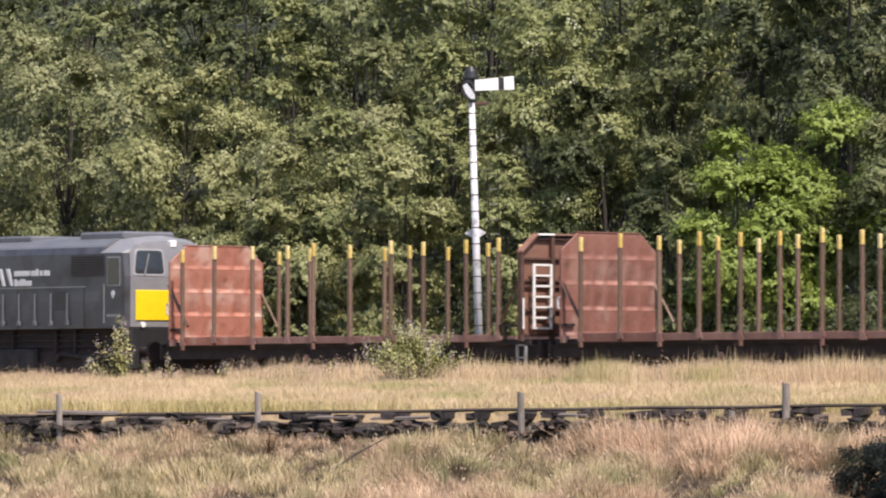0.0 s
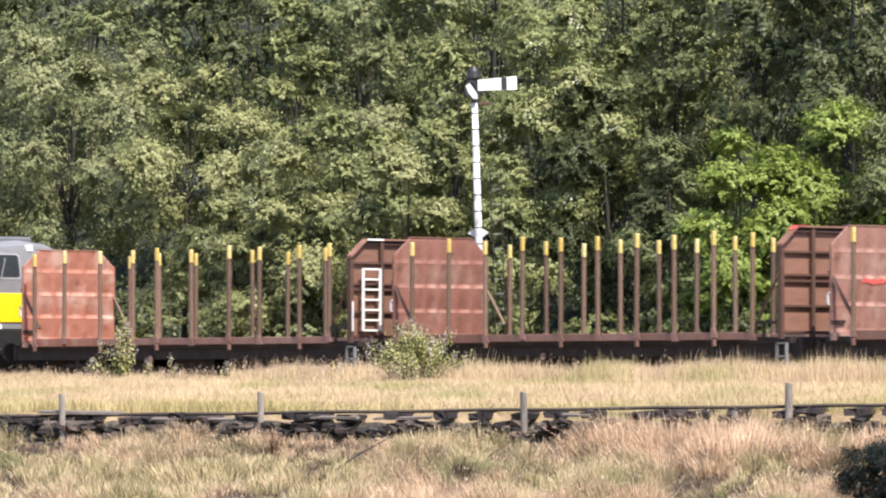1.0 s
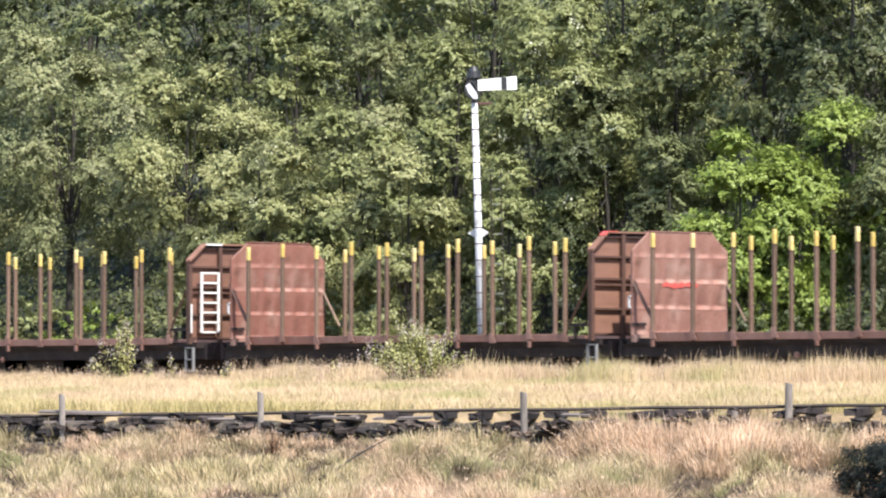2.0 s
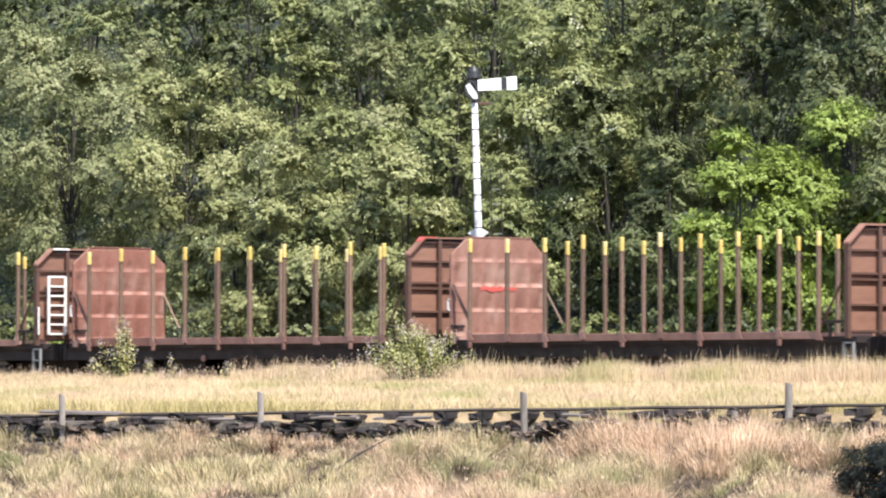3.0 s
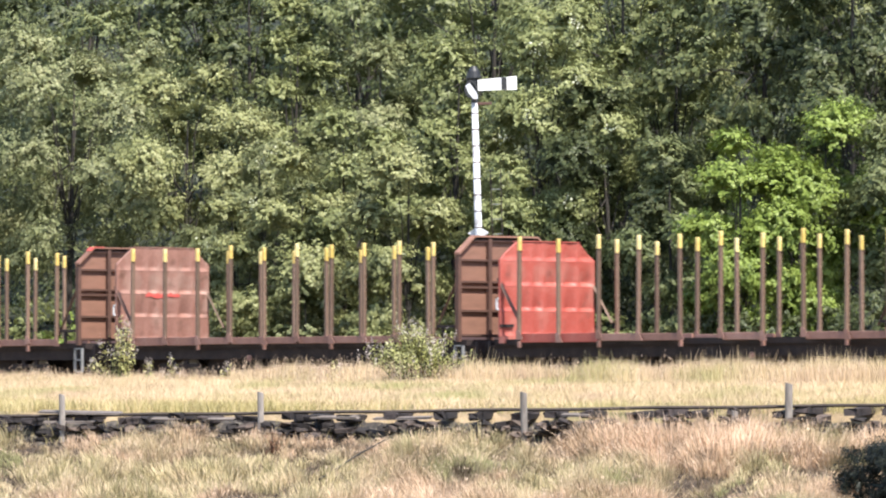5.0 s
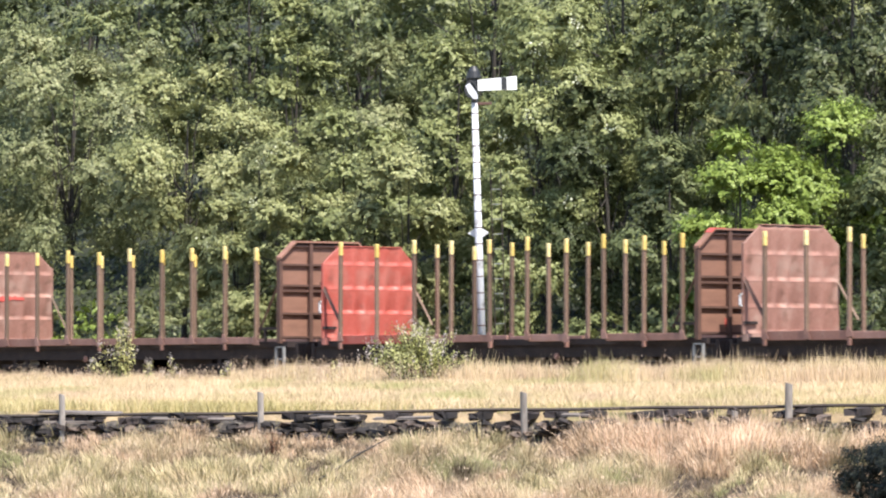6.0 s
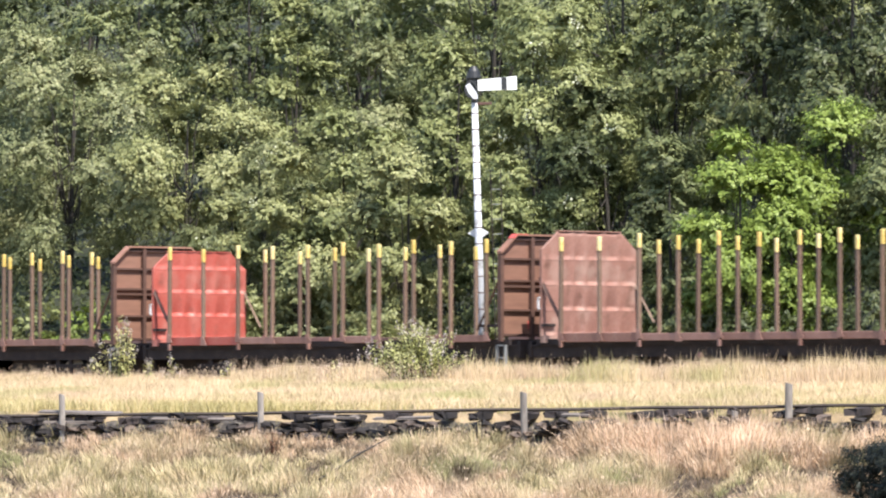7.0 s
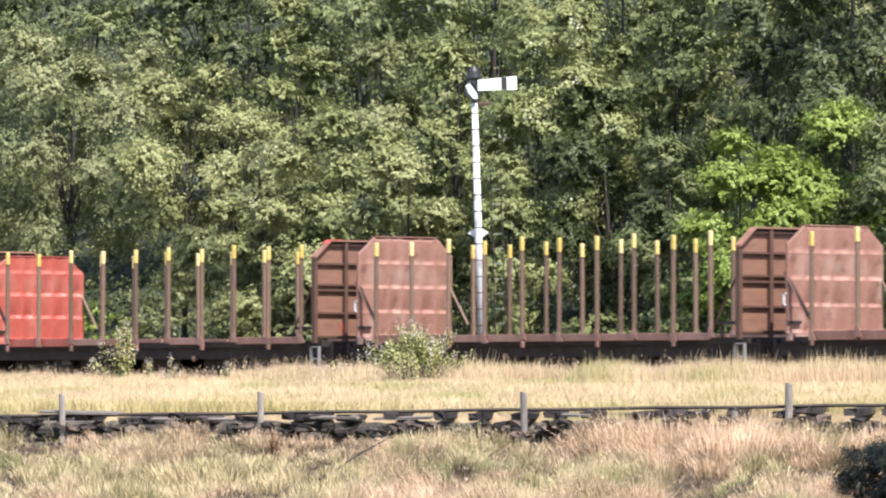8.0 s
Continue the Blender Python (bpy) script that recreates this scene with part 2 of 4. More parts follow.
def part(name, bm, mat, parent=None, label="", m=None):
    """Links a bmesh, or a mesh that is shared, as one object under its thing."""
    if isinstance(bm, bmesh.types.BMesh):
        me = bpy.data.meshes.new(name)
        bm.to_mesh(me)
        bm.free()
        if mat:
            me.materials.append(mat)
    else:
        me = bm
    ob = new(name, me)
    if parent:
        ob.parent = parent
    if m is not None:
        ob.matrix_basis = m
    return tagged(ob, label)


def smooth(ob):
    ob.data.polygons.foreach_set("use_smooth", [True] * len(ob.data.polygons))
    return ob


def mesh_of(name, verts, loops, starts, mat):
    """A mesh from arrays: verts (n, 3), corner indices, and the first corner of each face."""
    me = bpy.data.meshes.new(name)
    me.vertices.add(len(verts))
    me.vertices.foreach_set("co", verts.astype(np.float32).ravel())
    me.loops.add(len(loops))
    me.loops.foreach_set("vertex_index", loops.astype(np.int32))
    me.polygons.add(len(starts))
    me.polygons.foreach_set("loop_start", starts.astype(np.int32))
    me.update(calc_edges=True)
    me.materials.append(mat)
    return me


def unit(v):
    return v / np.maximum(np.linalg.norm(v, axis=1, keepdims=True), 1e-9)


def leaf_mesh(name, c, nrm, size, mat, rng, aspect=0.55, along=None):
    """Pointed four-cornered leaves at c, facing nrm, in random turns or pointing along a given way."""
    n = len(c)
    t = unit(np.cross(nrm, rng.normal(size=(n, 3)))) if along is None else unit(along - nrm * np.sum(along * nrm, 1, keepdims=True))
    b = np.cross(nrm, t)
    s = size[:, None]
    fold = nrm * s * 0.18
    v = np.stack([c - t * s, c + b * s * aspect + fold, c + t * s, c - b * s * aspect + fold], 1).reshape(-1, 3)
    return mesh_of(name, v, np.arange(4 * n), np.arange(n) * 4, mat)


# ---- ground ----
FENCE = 100.5


def fence_w(u):
    return FENCE - 0.36 * u


def ground_z(u, w):
    p = EYE + VIEW * w + SIDE * u
    y = p.y
    a = w - fence_w(u)
    q = -y
    if y > 3.0:
        z = -0.25 + 0.30 * (min(y, 20) - 3.0) + 0.42 * (min(max(y, 20), 48) - 20)
        return z + 0.35 * noise.noise((p.x * 0.15, y * 0.15, 3))
    if q < 2.4:
        return -0.30
    if q < 4.6:
        return -0.30 + 0.58 * (0.5 - 0.5 * math.cos(math.pi * (q - 2.4) / 2.2))
    rough = 0.10 * noise.noise((p.x * 0.35, y * 0.35, 0)) + 0.05 * noise.noise((p.x * 1.1, y * 1.1, 7))
    if a < 0:
        mound = 0.22 * noise.noise((p.x * 1.15, p.y * 1.15, 31))
        return max(-0.74 + 0.24 * a, -1.85) + (rough + mound) * min(1, -a / 2 + 0.3)
    if a < 0.75:
        return -0.80 + 0.36 * a / 0.75
    f = a / (a + (q - 4.6) * 1.55)
    return -0.24 + 0.52 * f + 0.4 * rough * (1 - f)


def build_ground():
    fine_u = np.concatenate([np.arange(-26, -11, 0.5), np.arange(-11, 11, 0.25), np.arange(11, 22.1, 0.5)])
    fine_w = np.concatenate([np.arange(74, 92, 0.5), np.arange(92, 106, 0.25), np.arange(106, 160, 0.5)])
    us = np.concatenate([[-3000, -900, -300, -120, -60, -36], fine_u, [30, 50, 100, 300, 900, 3000]])
    ws = np.concatenate([[-3000, -800, -200, -60, 0, 30, 55, 67], fine_w, [168, 180, 195, 220, 300, 600, 1500, 4000]])
    verts = np.array([tuple(at(u, w, ground_z(u, w))) for w in ws for u in us])
    nu, nw = len(us), len(ws)
    i, j = np.meshgrid(np.arange(nu - 1), np.arange(nw - 1))
    k = (j * nu + i).ravel()
    loops = np.stack([k, k + 1, k + nu + 1, k + nu], 1).ravel()
    me = mesh_of("ground", verts, loops, np.arange(len(k)) * 4, M_GROUND)
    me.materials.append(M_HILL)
    me.materials.append(M_SHADE_THATCH)
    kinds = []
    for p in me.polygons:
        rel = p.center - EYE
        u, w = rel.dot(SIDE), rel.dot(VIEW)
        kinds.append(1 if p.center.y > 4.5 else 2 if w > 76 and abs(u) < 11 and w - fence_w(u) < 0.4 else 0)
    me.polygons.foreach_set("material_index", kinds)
    ob = smooth(new("ground", me))
    tagged(ob, "dry sloping meadow ground rising to a wooded bank", "ground", kind="structure")


def build_rubble():
    """The bank of cinders and rubble under the old rail."""
    us = np.arange(-14, 12.1, 0.15)
    across = (-0.55, -0.35, -0.12, 0.1, 0.3, 0.5, 0.7, 0.85, 1.0)
    verts = []
    for u in us:
        for k, a in enumerate(across):
            w = fence_w(u) + a
            z = -0.86 + 0.46 * max(0, min(1, (a + 0.35) / 0.95)) + 0.02
            if a < -0.4:
                z -= 0.25
            if a > 0.9:
                z -= 0.2
            p = at(u, w)
            verts.append((p.x, p.y, z + 0.07 * noise.noise((p.x * 3.1, p.y * 3.1, 9)) + 0.04 * noise.noise((p.x * 7, p.y * 7, 2))))
    n, m = len(us), len(across)
    i, j = np.meshgrid(np.arange(m - 1), np.arange(n - 1))
    k = (j * m + i).ravel()
    me = mesh_of("rubble_bank", np.array(verts), np.stack([k, k + m, k + m + 1, k + 1], 1).ravel(), np.arange(len(k)) * 4, M_RUBBLE)
    tagged(new("rubble_bank", me), "dark rubble and cinder bank under the old rail", "rubble", kind="structure")


def build_undergrowth():
    """Ivy and ferns on the wooded slope, leaves coloured dark for the shade there."""
    rng = np.random.default_rng(77)
    pts = []
    while len(pts) < 60000:
        w = rng.uniform(118, 205)
        u = rng.uniform(-1, 1) * w * 0.09
        p = EYE + VIEW * w + SIDE * u
        if not 3.4 < p.y < 46:
            continue
        pts.append((p.x, p.y, ground_z(u, w) + abs(rng.normal(0, 0.22))))
    c = np.array(pts)
    nrm = unit(rng.normal(0, 0.6, c.shape) + np.array([0.2, -0.4, 0.7]))
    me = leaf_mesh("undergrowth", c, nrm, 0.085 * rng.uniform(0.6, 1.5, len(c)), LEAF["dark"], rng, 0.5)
    tagged(new("undergrowth", me), "green ivy and ferns in shade-dark colour covering the wooded slope", "undergrowth", kind="stuff")


def build_track():
    bm = prism([(-2.2, -0.34), (-1.6, -0.16), (1.6, -0.16), (2.2, -0.34)], "x", -160, 160)
    tagged(part("ballast_bed", bm, M_BALLAST), "grey-brown stone ballast bed under the rails", "ballast", kind="structure")
    for y in (-0.75, 0.75):
        bm = prism([(y - 0.07, -0.15), (y + 0.07, -0.15), (y + 0.035, -0.05), (y + 0.036, 0.0), (y - 0.036, 0.0), (y - 0.035, -0.05)], "x", -160, 160)
        tagged(part("rail", bm, M_STEEL), "worn steel running rail on sleepers", "rail", group="running rails", kind="structure")


# ---- grass ----
def blade_mesh(name, base, height, width, lean, mat, rng):
    """Bent blades of two joined faces, each with a root, a knee and a tip."""
    n = len(base)
    ang = rng.uniform(-0.9, 0.9, n)
    side = np.stack([math.cos(THETA) * np.cos(ang) + math.sin(THETA) * np.sin(ang), math.sin(THETA) * np.cos(ang) - math.cos(THETA) * np.sin(ang), np.zeros(n)], 1)
    up = np.zeros((n, 3))
    up[:, 2] = height
    wd = side * width[:, None]
    knee = base + up * 0.6 + lean * 0.35
    tip = base + up + lean
    v = np.stack([base - wd, base + wd, knee + wd * 0.8, knee - wd * 0.8, tip], 1).reshape(-1, 3)
    o = np.arange(n)[:, None] * 5
    loops = (o + np.array([[0, 1, 2, 3, 3, 2, 4]])).ravel()
    starts = (np.arange(n)[:, None] * 7 + np.array([[0, 4]])).ravel()
    return mesh_of(name, v, loops, starts, mat)


def build_grass():
    rng = np.random.default_rng(5)
    pts, hs, gr, tp, th = [], [], [], [], []
    while len(pts) < 230000:
        u, w = rng.uniform(-15, 13), rng.uniform(97, 140)
        a = w - fence_w(u)
        p = EYE + VIEW * w + SIDE * u
        if a < -0.25 or -p.y < 2.9 or (a < 0.78 and rng.random() < 0.72):
            continue
        z = ground_z(u, w)
        clump = noise.noise((p.x * 0.5, p.y * 0.5, 11))
        tall = 0.16 + 0.10 * clump + rng.uniform(0, 0.12) + (0.20 if -p.y < 5.6 else 0) * (0.35 if u < -4.5 else 2.0 if u > 0.4 else 1.4) * (0.7 + 0.6 * noise.noise((p.x * 0.8, p.y * 0.8, 2)))
        pts.append((p.x, p.y, z - 0.02))
        gr.append(a < 1.4 + (1.8 if u < -3 else 0) + 2.2 * noise.noise((p.x * 0.3, p.y * 0.3, 81)) + rng.normal(0, 0.5))
        hs.append(max(tall, 0.08) * (1.35 if rng.random() < 0.04 else 1))
    n = len(pts)
    lean = rng.normal(0, 0.09, (n, 3))
    lean[:, 2] = 0
    pts, hs, gr = np.array(pts), np.array(hs), np.array(gr)
    for pick, mat, words in ((~gr, M_STRAW, "tall straw-coloured dry grass on the railway bank"), (gr, M_FOOT, "yellow-green shorter grass at the bank's foot")):
        me = blade_mesh("bank_grass", pts[pick], hs[pick], rng.uniform(0.003, 0.006, int(pick.sum())), lean[pick], mat, rng)
        tagged(new("bank_grass", me), words, "grass", kind="stuff")
    sp, sh = [], []
    while len(sp) < 3000:
        u, w = rng.uniform(-15, 13), rng.uniform(105, 140)
        p = EYE + VIEW * w + SIDE * u
        if not 2.9 < -p.y < 7.0 or noise.noise((p.x * 0.7, p.y * 0.7, 51)) < -0.15 or (u > 0.5 and rng.random() < 0.65):
            continue
        sp.append((p.x, p.y, ground_z(u, w)))
        sh.append(rng.uniform(0.35, 0.68) * (0.62 if u < -4.5 else 1))
    sp, sh = np.array(sp), np.array(sh)
    n = len(sp)
    lean = rng.normal(0, 0.06, (n, 3))
    lean[:, 2] = 0
    top = sp + lean
    top[:, 2] += sh * 0.8
    head = np.repeat(top, 4, 0) + rng.normal(0, 1, (4 * n, 3)) * np.array([0.018, 0.018, 0.06])
    stalk = blade_mesh("seed_stalk", sp, sh, np.full(n, 0.003), lean, M_SEED, rng)
    tagged(new("seed_stalk", stalk), "brown seeding grass stalks along the bank crest", "grass", kind="stuff")
    me = leaf_mesh("seed_head", head, unit(rng.normal(0, 1, head.shape)), 0.016 * rng.uniform(0.6, 1.5, len(head)), M_SEED, rng, 0.45)
    tagged(new("seed_head", me), "brown and pinkish seed heads on the bank grass", "grass", kind="stuff")
    # feathery tufts in the field below the wall
    tl, tg, tries = [], [], 0
    spots = []
    while len(tp) < 240000 and tries < 9000:
        tries += 1
        u = rng.uniform(-9.6, 9.4)
        a = -0.2 - 6.2 * rng.random() ** 1.3
        w = fence_w(u) + a
        p = EYE + VIEW * w + SIDE * u
        if a > -0.25 or any((p.x - x) ** 2 + (p.y - y) ** 2 < 0.11 for x, y in spots):
            continue
        if a < -1.2 and noise.noise((p.x * 0.9, p.y * 0.9, 61)) < -0.24:
            continue
        spots.append((p.x, p.y))
        big = noise.noise((p.x * 0.45, p.y * 0.45, 20))
        lush = max(0.5, 0.95 + 1.0 * big) * ((1.1 + 1.2 * noise.noise((p.x * 0.6, p.y * 0.6, 44)) + (0.62 if u > 2.5 else 0.4 if u > 0.6 else 0)) if a > -1.6 else 1.0)
        wide = 0.135 * lush * rng.uniform(0.7, 1.3)
        bend = rng.normal(0, 0.10, 2) - 0.05 * np.array([SIDE.x, SIDE.y])
        green = noise.noise((p.x * 0.38, p.y * 0.38, 72)) + (0.10 if u < -1 else -0.22) + (0.12 if a < -3.2 else 0) > 0.14
        for _ in range(int(190 * lush)):
            r = rng.normal(0, 1, 2)
            far = min(2.5, abs(r[0]) + abs(r[1]))
            h = lush * rng.uniform(0.16, 0.46) * (1 - 0.16 * far)
            x, y = p.x + r[0] * wide, p.y + r[1] * wide
            rel = Vector((x - EYE.x, y - EYE.y, 0))
            tp.append((x, y, ground_z(rel.dot(SIDE), rel.dot(VIEW)) - 0.03))
            th.append(max(h, 0.05))
            tl.append((r[0] * 0.085 * lush + bend[0] * h * 1.6, r[1] * 0.085 * lush + bend[1] * h * 1.6, 0))
            tg.append(green)
    dead = []
    while len(dead) < 45000:
        u, a = rng.uniform(-9.6, 9.4), rng.uniform(-6.5, 0.1)
        w = fence_w(u) + a
        dead.append(tuple(at(u, w, ground_z(u, w) - 0.02)))
    lean = rng.normal(0, 0.07, (len(dead), 3)) * np.array([1, 1, 0])
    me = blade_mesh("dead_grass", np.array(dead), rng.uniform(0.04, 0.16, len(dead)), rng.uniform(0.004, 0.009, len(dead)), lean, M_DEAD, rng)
    tagged(new("dead_grass", me), "short brown dead grass between the tufts", "grass", kind="stuff")
    n = len(tp)
    th = np.array(th)
    lean = np.array(tl) + rng.normal(0, 0.05, (n, 3))
    lean[:, 2] = 0
    tp, tg = np.array(tp), np.array(tg)
    heads = np.flatnonzero((th > 0.2) & (rng.random(n) < np.where(tg, 0.04, 0.12)))
    tips = tp[heads] + lean[heads] * 0.95
    tips[:, 2] += th[heads] * 0.94
    way = lean[heads] + rng.normal(0, 0.12, (len(heads), 3))
    way[:, 2] += th[heads]
    face = unit(rng.normal(0, 0.5, tips.shape) - np.array([VIEW.x, VIEW.y, -0.3]))
    me = leaf_mesh("grass_plume", tips, face, rng.uniform(0.018, 0.042, len(heads)), M_PLUME, rng, 0.26, way)
    tagged(new("grass_plume", me), "soft pinkish cream plumes on the field grass", "grass", kind="stuff")
    for pick, mat, words in ((~tg, M_TUFT, "feathery pinkish dry grass tufts in the field"), (tg, M_GREENTUFT, "greenish half-dry grass tufts in the field")):
        me = blade_mesh("field_grass", tp[pick], th[pick], rng.uniform(0.004, 0.009, int(pick.sum())), lean[pick], mat, rng)
        tagged(new("field_grass", me), words, "grass", kind="stuff")


# ---- trees and shrubs ----
def build_tree(kind, label, u, w, height_, radius, low, leaves, seed, leaf=0.10, name="tree", category="tree", lobe=(0.85, 1.5), base=None, gap=0.88, point=0.0):
    """A tapered trunk with limbs; boughs with gaps between them, each of many leafy sprays that reach outwards and up."""
    rng = np.random.default_rng(seed)
    z0 = ground_z(u, w) if base is None else base
    root = new(name)
    root.matrix_basis = Matrix.Translation(at(u, w, z0 - 0.05))
    tagged(root, label, category)
    bm = bmesh.new()
    top = Vector((rng.uniform(-0.3, 0.3), rng.uniform(-0.3, 0.3), height_ * 0.8))
    r0 = 0.010 * height_ + 0.01
    tube(bm, (0, 0, 0), top * 0.5, r0, r0 * 0.65, 8)
    tube(bm, top * 0.5, top, r0 * 0.65, r0 * 0.2, 8)
    mid = Vector((0, 0, low + (height_ - low) * 0.5))
    half = np.array([radius, radius, (height_ - low) * 0.5])
    boughs, tries = [], 0
    while len(boughs) < 90 and tries < 2500:
        tries += 1
        v = rng.normal(size=3)
        v /= np.linalg.norm(v)
        if v[2] > 0:
            v[:2] *= 1 - point * v[2]
        p = v * half * rng.uniform(0.35, 0.88)
        r = rng.uniform(*lobe) * (0.48 + 0.10 * radius)
        if all(np.linalg.norm((p - q) * np.array([1, 1, 1.2])) > gap * (r + rr) for q, rr in boughs):
            boughs.append((p, r))
    for p, r in boughs[:14]:
        knee = Vector(p) * 0.45 + mid
        a = top * rng.uniform(0.2, 0.7)
        tube(bm, a, knee, r0 * 0.32, r0 * 0.16, 6)
        tube(bm, knee, Vector(p) * 0.95 + mid, r0 * 0.16, r0 * 0.05, 5)
    part("trunk", bm, M_BARK, root)
    bp, br = np.array([b[0] for b in boughs]), np.array([b[1] for b in boughs])
    per = 22
    sprays = leaves // per
    which = rng.choice(len(boughs), sprays, p=br ** 2 / np.sum(br ** 2))
    outward = unit(bp[which] + 1e-3)
    way = unit(rng.normal(size=(sprays, 3)) + 0.85 * outward + np.array([0, 0, 0.75])) * np.array([1.12, 1.12, 0.78])
    start = bp[which] + rng.normal(0, 0.10, (sprays, 3)) * br[which][:, None]
    reach = br[which] * rng.uniform(0.8, 1.25, sprays) * np.where(rng.random(sprays) < 0.06, 1.35, 1.0)
    droop = rng.uniform(0.0, 0.45, sprays) * (1.0 if kind in ("grey", "dark") else 0.5)
    f = np.tile(0.42 + 0.58 * (np.arange(per) + 1.0) / per, (sprays, 1)) + rng.uniform(-0.02, 0.02, (sprays, per))
    c = start[:, None, :] + way[:, None, :] * (reach[:, None] * f)[:, :, None]
    c[:, :, 2] -= droop[:, None] * reach[:, None] * f ** 2
    side = unit(np.cross(way, rng.normal(size=(sprays, 3))))
    wing = side[:, None, :] * np.where(np.arange(per) % 2 == 0, 1.0, -1.0)[None, :, None]
    spread = (0.20 * reach[:, None] * (1.15 - f))[:, :, None] * rng.uniform(0.3, 1.4, (sprays, per, 1))
    c = c + wing * spread + rng.normal(0, 0.018, c.shape)
    along = (way[:, None, :] * 0.35 + wing * 0.9 + np.array([0, 0, -0.25]) + rng.normal(0, 0.4, c.shape)).reshape(-1, 3)
    nrm = unit((way[:, None, :] * 0.9 + outward[:, None, :] * 0.25 + np.array([0, 0, 0.35]) + rng.normal(0, 0.30, c.shape)).reshape(-1, 3))
    size = leaf * (rng.uniform(0.6, 1.3, (sprays, per)) * (1.3 - 0.5 * f)).ravel()
    c = c.reshape(-1, 3) + np.array(mid)
    new_ob = new("crown", leaf_mesh("crown", c, nrm, size, LEAF[kind], rng, 0.46, along))
    new_ob.parent = root
    return root, bp + np.array(mid), br


def spot(x, back):
    """Sideways place and depth of what stands behind the track at the picture's column x."""
    k = (x - 784) / FOCAL
    w = (DIST + back) / (1 + k * math.tan(THETA))
    return k * w, w


def build_woods():
    """Trees on the bank behind the line: column, depth past the track, row of the top, radius, bottom of the crown."""
    willow, young = "grey-green bushy willow tree behind the railway", "olive green young tree beside the signal"
    front = [
        ("grey", willow, 120, 14, 22, 3.0, 1.7, 42000, 0.0),
        ("pale", "silvery willow tree with sunlit leaves", 325, 11.5, 98, 2.1, 2.0, 30000, 0.1),
        ("grey", "silvery green willow tree with dusty leaves", 465, 11, 205, 1.6, 0.3, 24000, 0.2),
        ("pale", "low sunlit willow bush with pale leaves", 425, 8, 300, 1.05, 0.2, 14000, 0.2),
        ("mid", "mid green leafy tree behind the railway", -90, 15, 55, 2.6, 0.4, 24000, 0.0),
        ("pale", "sunlit pale olive bush tree by the line", 515, 8.5, 262, 1.5, 0.3, 22000, 0.2),
        ("olive", young, 610, 11, 165, 1.75, 0.3, 26000, 0.2),
        ("pale", "low pale olive young tree by the line", 720, 9, 225, 1.2, 0.3, 17000, 0.2),
        ("grey", "slender grey-green tree with upright shoots", 660, 19, 18, 1.35, 1.0, 24000, 0.45),
        ("olive", "slender olive green tree at the wood's edge", 515, 21, -20, 1.25, 1.0, 19000, 0.3),
        ("olive", "mid green tree beside the signal", 800, 17, 48, 1.15, 0.5, 19000, 0.2),
        ("olive", "olive green leafy tree with pale shoots", 965, 15, -25, 1.9, 1.6, 36000, 0.2),
        ("olive", "low olive green young tree by the line", 900, 10, 262, 0.9, 0.3, 10000, 0.2),
        ("dark", "deep green dense tree on the bank", 1090, 16, 140, 1.7, 0.3, 28000, 0.1),
        ("mid", "mid green dense tree on the bank", 1190, 13, 235, 1.2, 0.3, 14000, 0.1),
        ("olive", "tall mid green woodland tree on the bank", 1190, 22, -60, 1.7, 1.0, 22000, 0.2),
        ("bright", "bright yellow-green sunlit bush tree", 1460, 12, 140, 1.55, 1.2, 27000, 0.75),
        ("bright", "bright yellow-green sunlit bush tree", 1310, 8, 195, 1.15, 0.8, 24000, 0.35),
        ("bright", "bright yellow-green sunlit bush tree", 1395, 9.5, 232, 1.1, 0.6, 17000, 0.3),
        ("mid", "mid green bush tree on the bank", 1580, 12, 175, 1.45, 0.9, 17000, 0.5),
    ]
    for i, (kind, label, x, back, y, r, low, n, point) in enumerate(front):
        u, w = spot(x, back)
        tall = height(y, w) - ground_z(u, w)
        root, lc, lr = build_tree(kind, label, u, w, tall, r, low, int(n * 1.6), 100 + i, leaf=0.058 if kind != "grey" else 0.052, gap=1.0, point=point)
        if i in (2, 11):
            rng = np.random.default_rng(i + 10)
            near = np.argsort(lc @ np.array(VIEW))[: max(14, len(lc) // 2)]
            pick = rng.choice(near, min(14, len(near)), replace=False)
            c = np.concatenate([lc[j] - np.array(VIEW) * lr[j] + rng.normal(0, 0.09, (26, 3)) for j in pick])
            ob = new("blossom", leaf_mesh("blossom", c, unit(rng.normal(0, 0.5, c.shape) + np.array([0.3, -0.3, 0.8])), 0.032 * rng.uniform(0.6, 1.4, len(c)), M_BLOSSOM, rng, 0.8))
            ob.parent = root
            tagged(ob, "cream blossom clusters")
    rear = [("dark", -12, 24), ("mid", -8.5, 24), ("dark", -5.2, 27), ("mid", -2.0, 26), ("mid", 1.2, 25), ("olive", 4.4, 24), ("mid", 7.6, 23), ("dark", 10.8, 24),
            ("mid", -10.5, 33), ("dark", -6.5, 34), ("mid", -2.5, 33), ("mid", 1.5, 34), ("mid", 5.5, 33), ("dark", 9.5, 33), ("dark", 13.5, 26), ("dark", 9.4, 20), ("dark", -14.5, 30)]
    for i, (kind, u, back) in enumerate(rear):
        w = DIST - u * math.tan(THETA) + back
        words = {"olive": "tall olive green woodland tree on the hillside", "grey": "tall grey-green woodland tree on the hillside", "mid": "tall mid green woodland tree on the hillside", "dark": "tall dark green woodland tree on the hillside"}[kind]
        build_tree(kind, words, u, w, 9.5 if back < 30 else 11.0, 3.0, 1.0, 20000, 200 + i, leaf=0.085, gap=1.0)


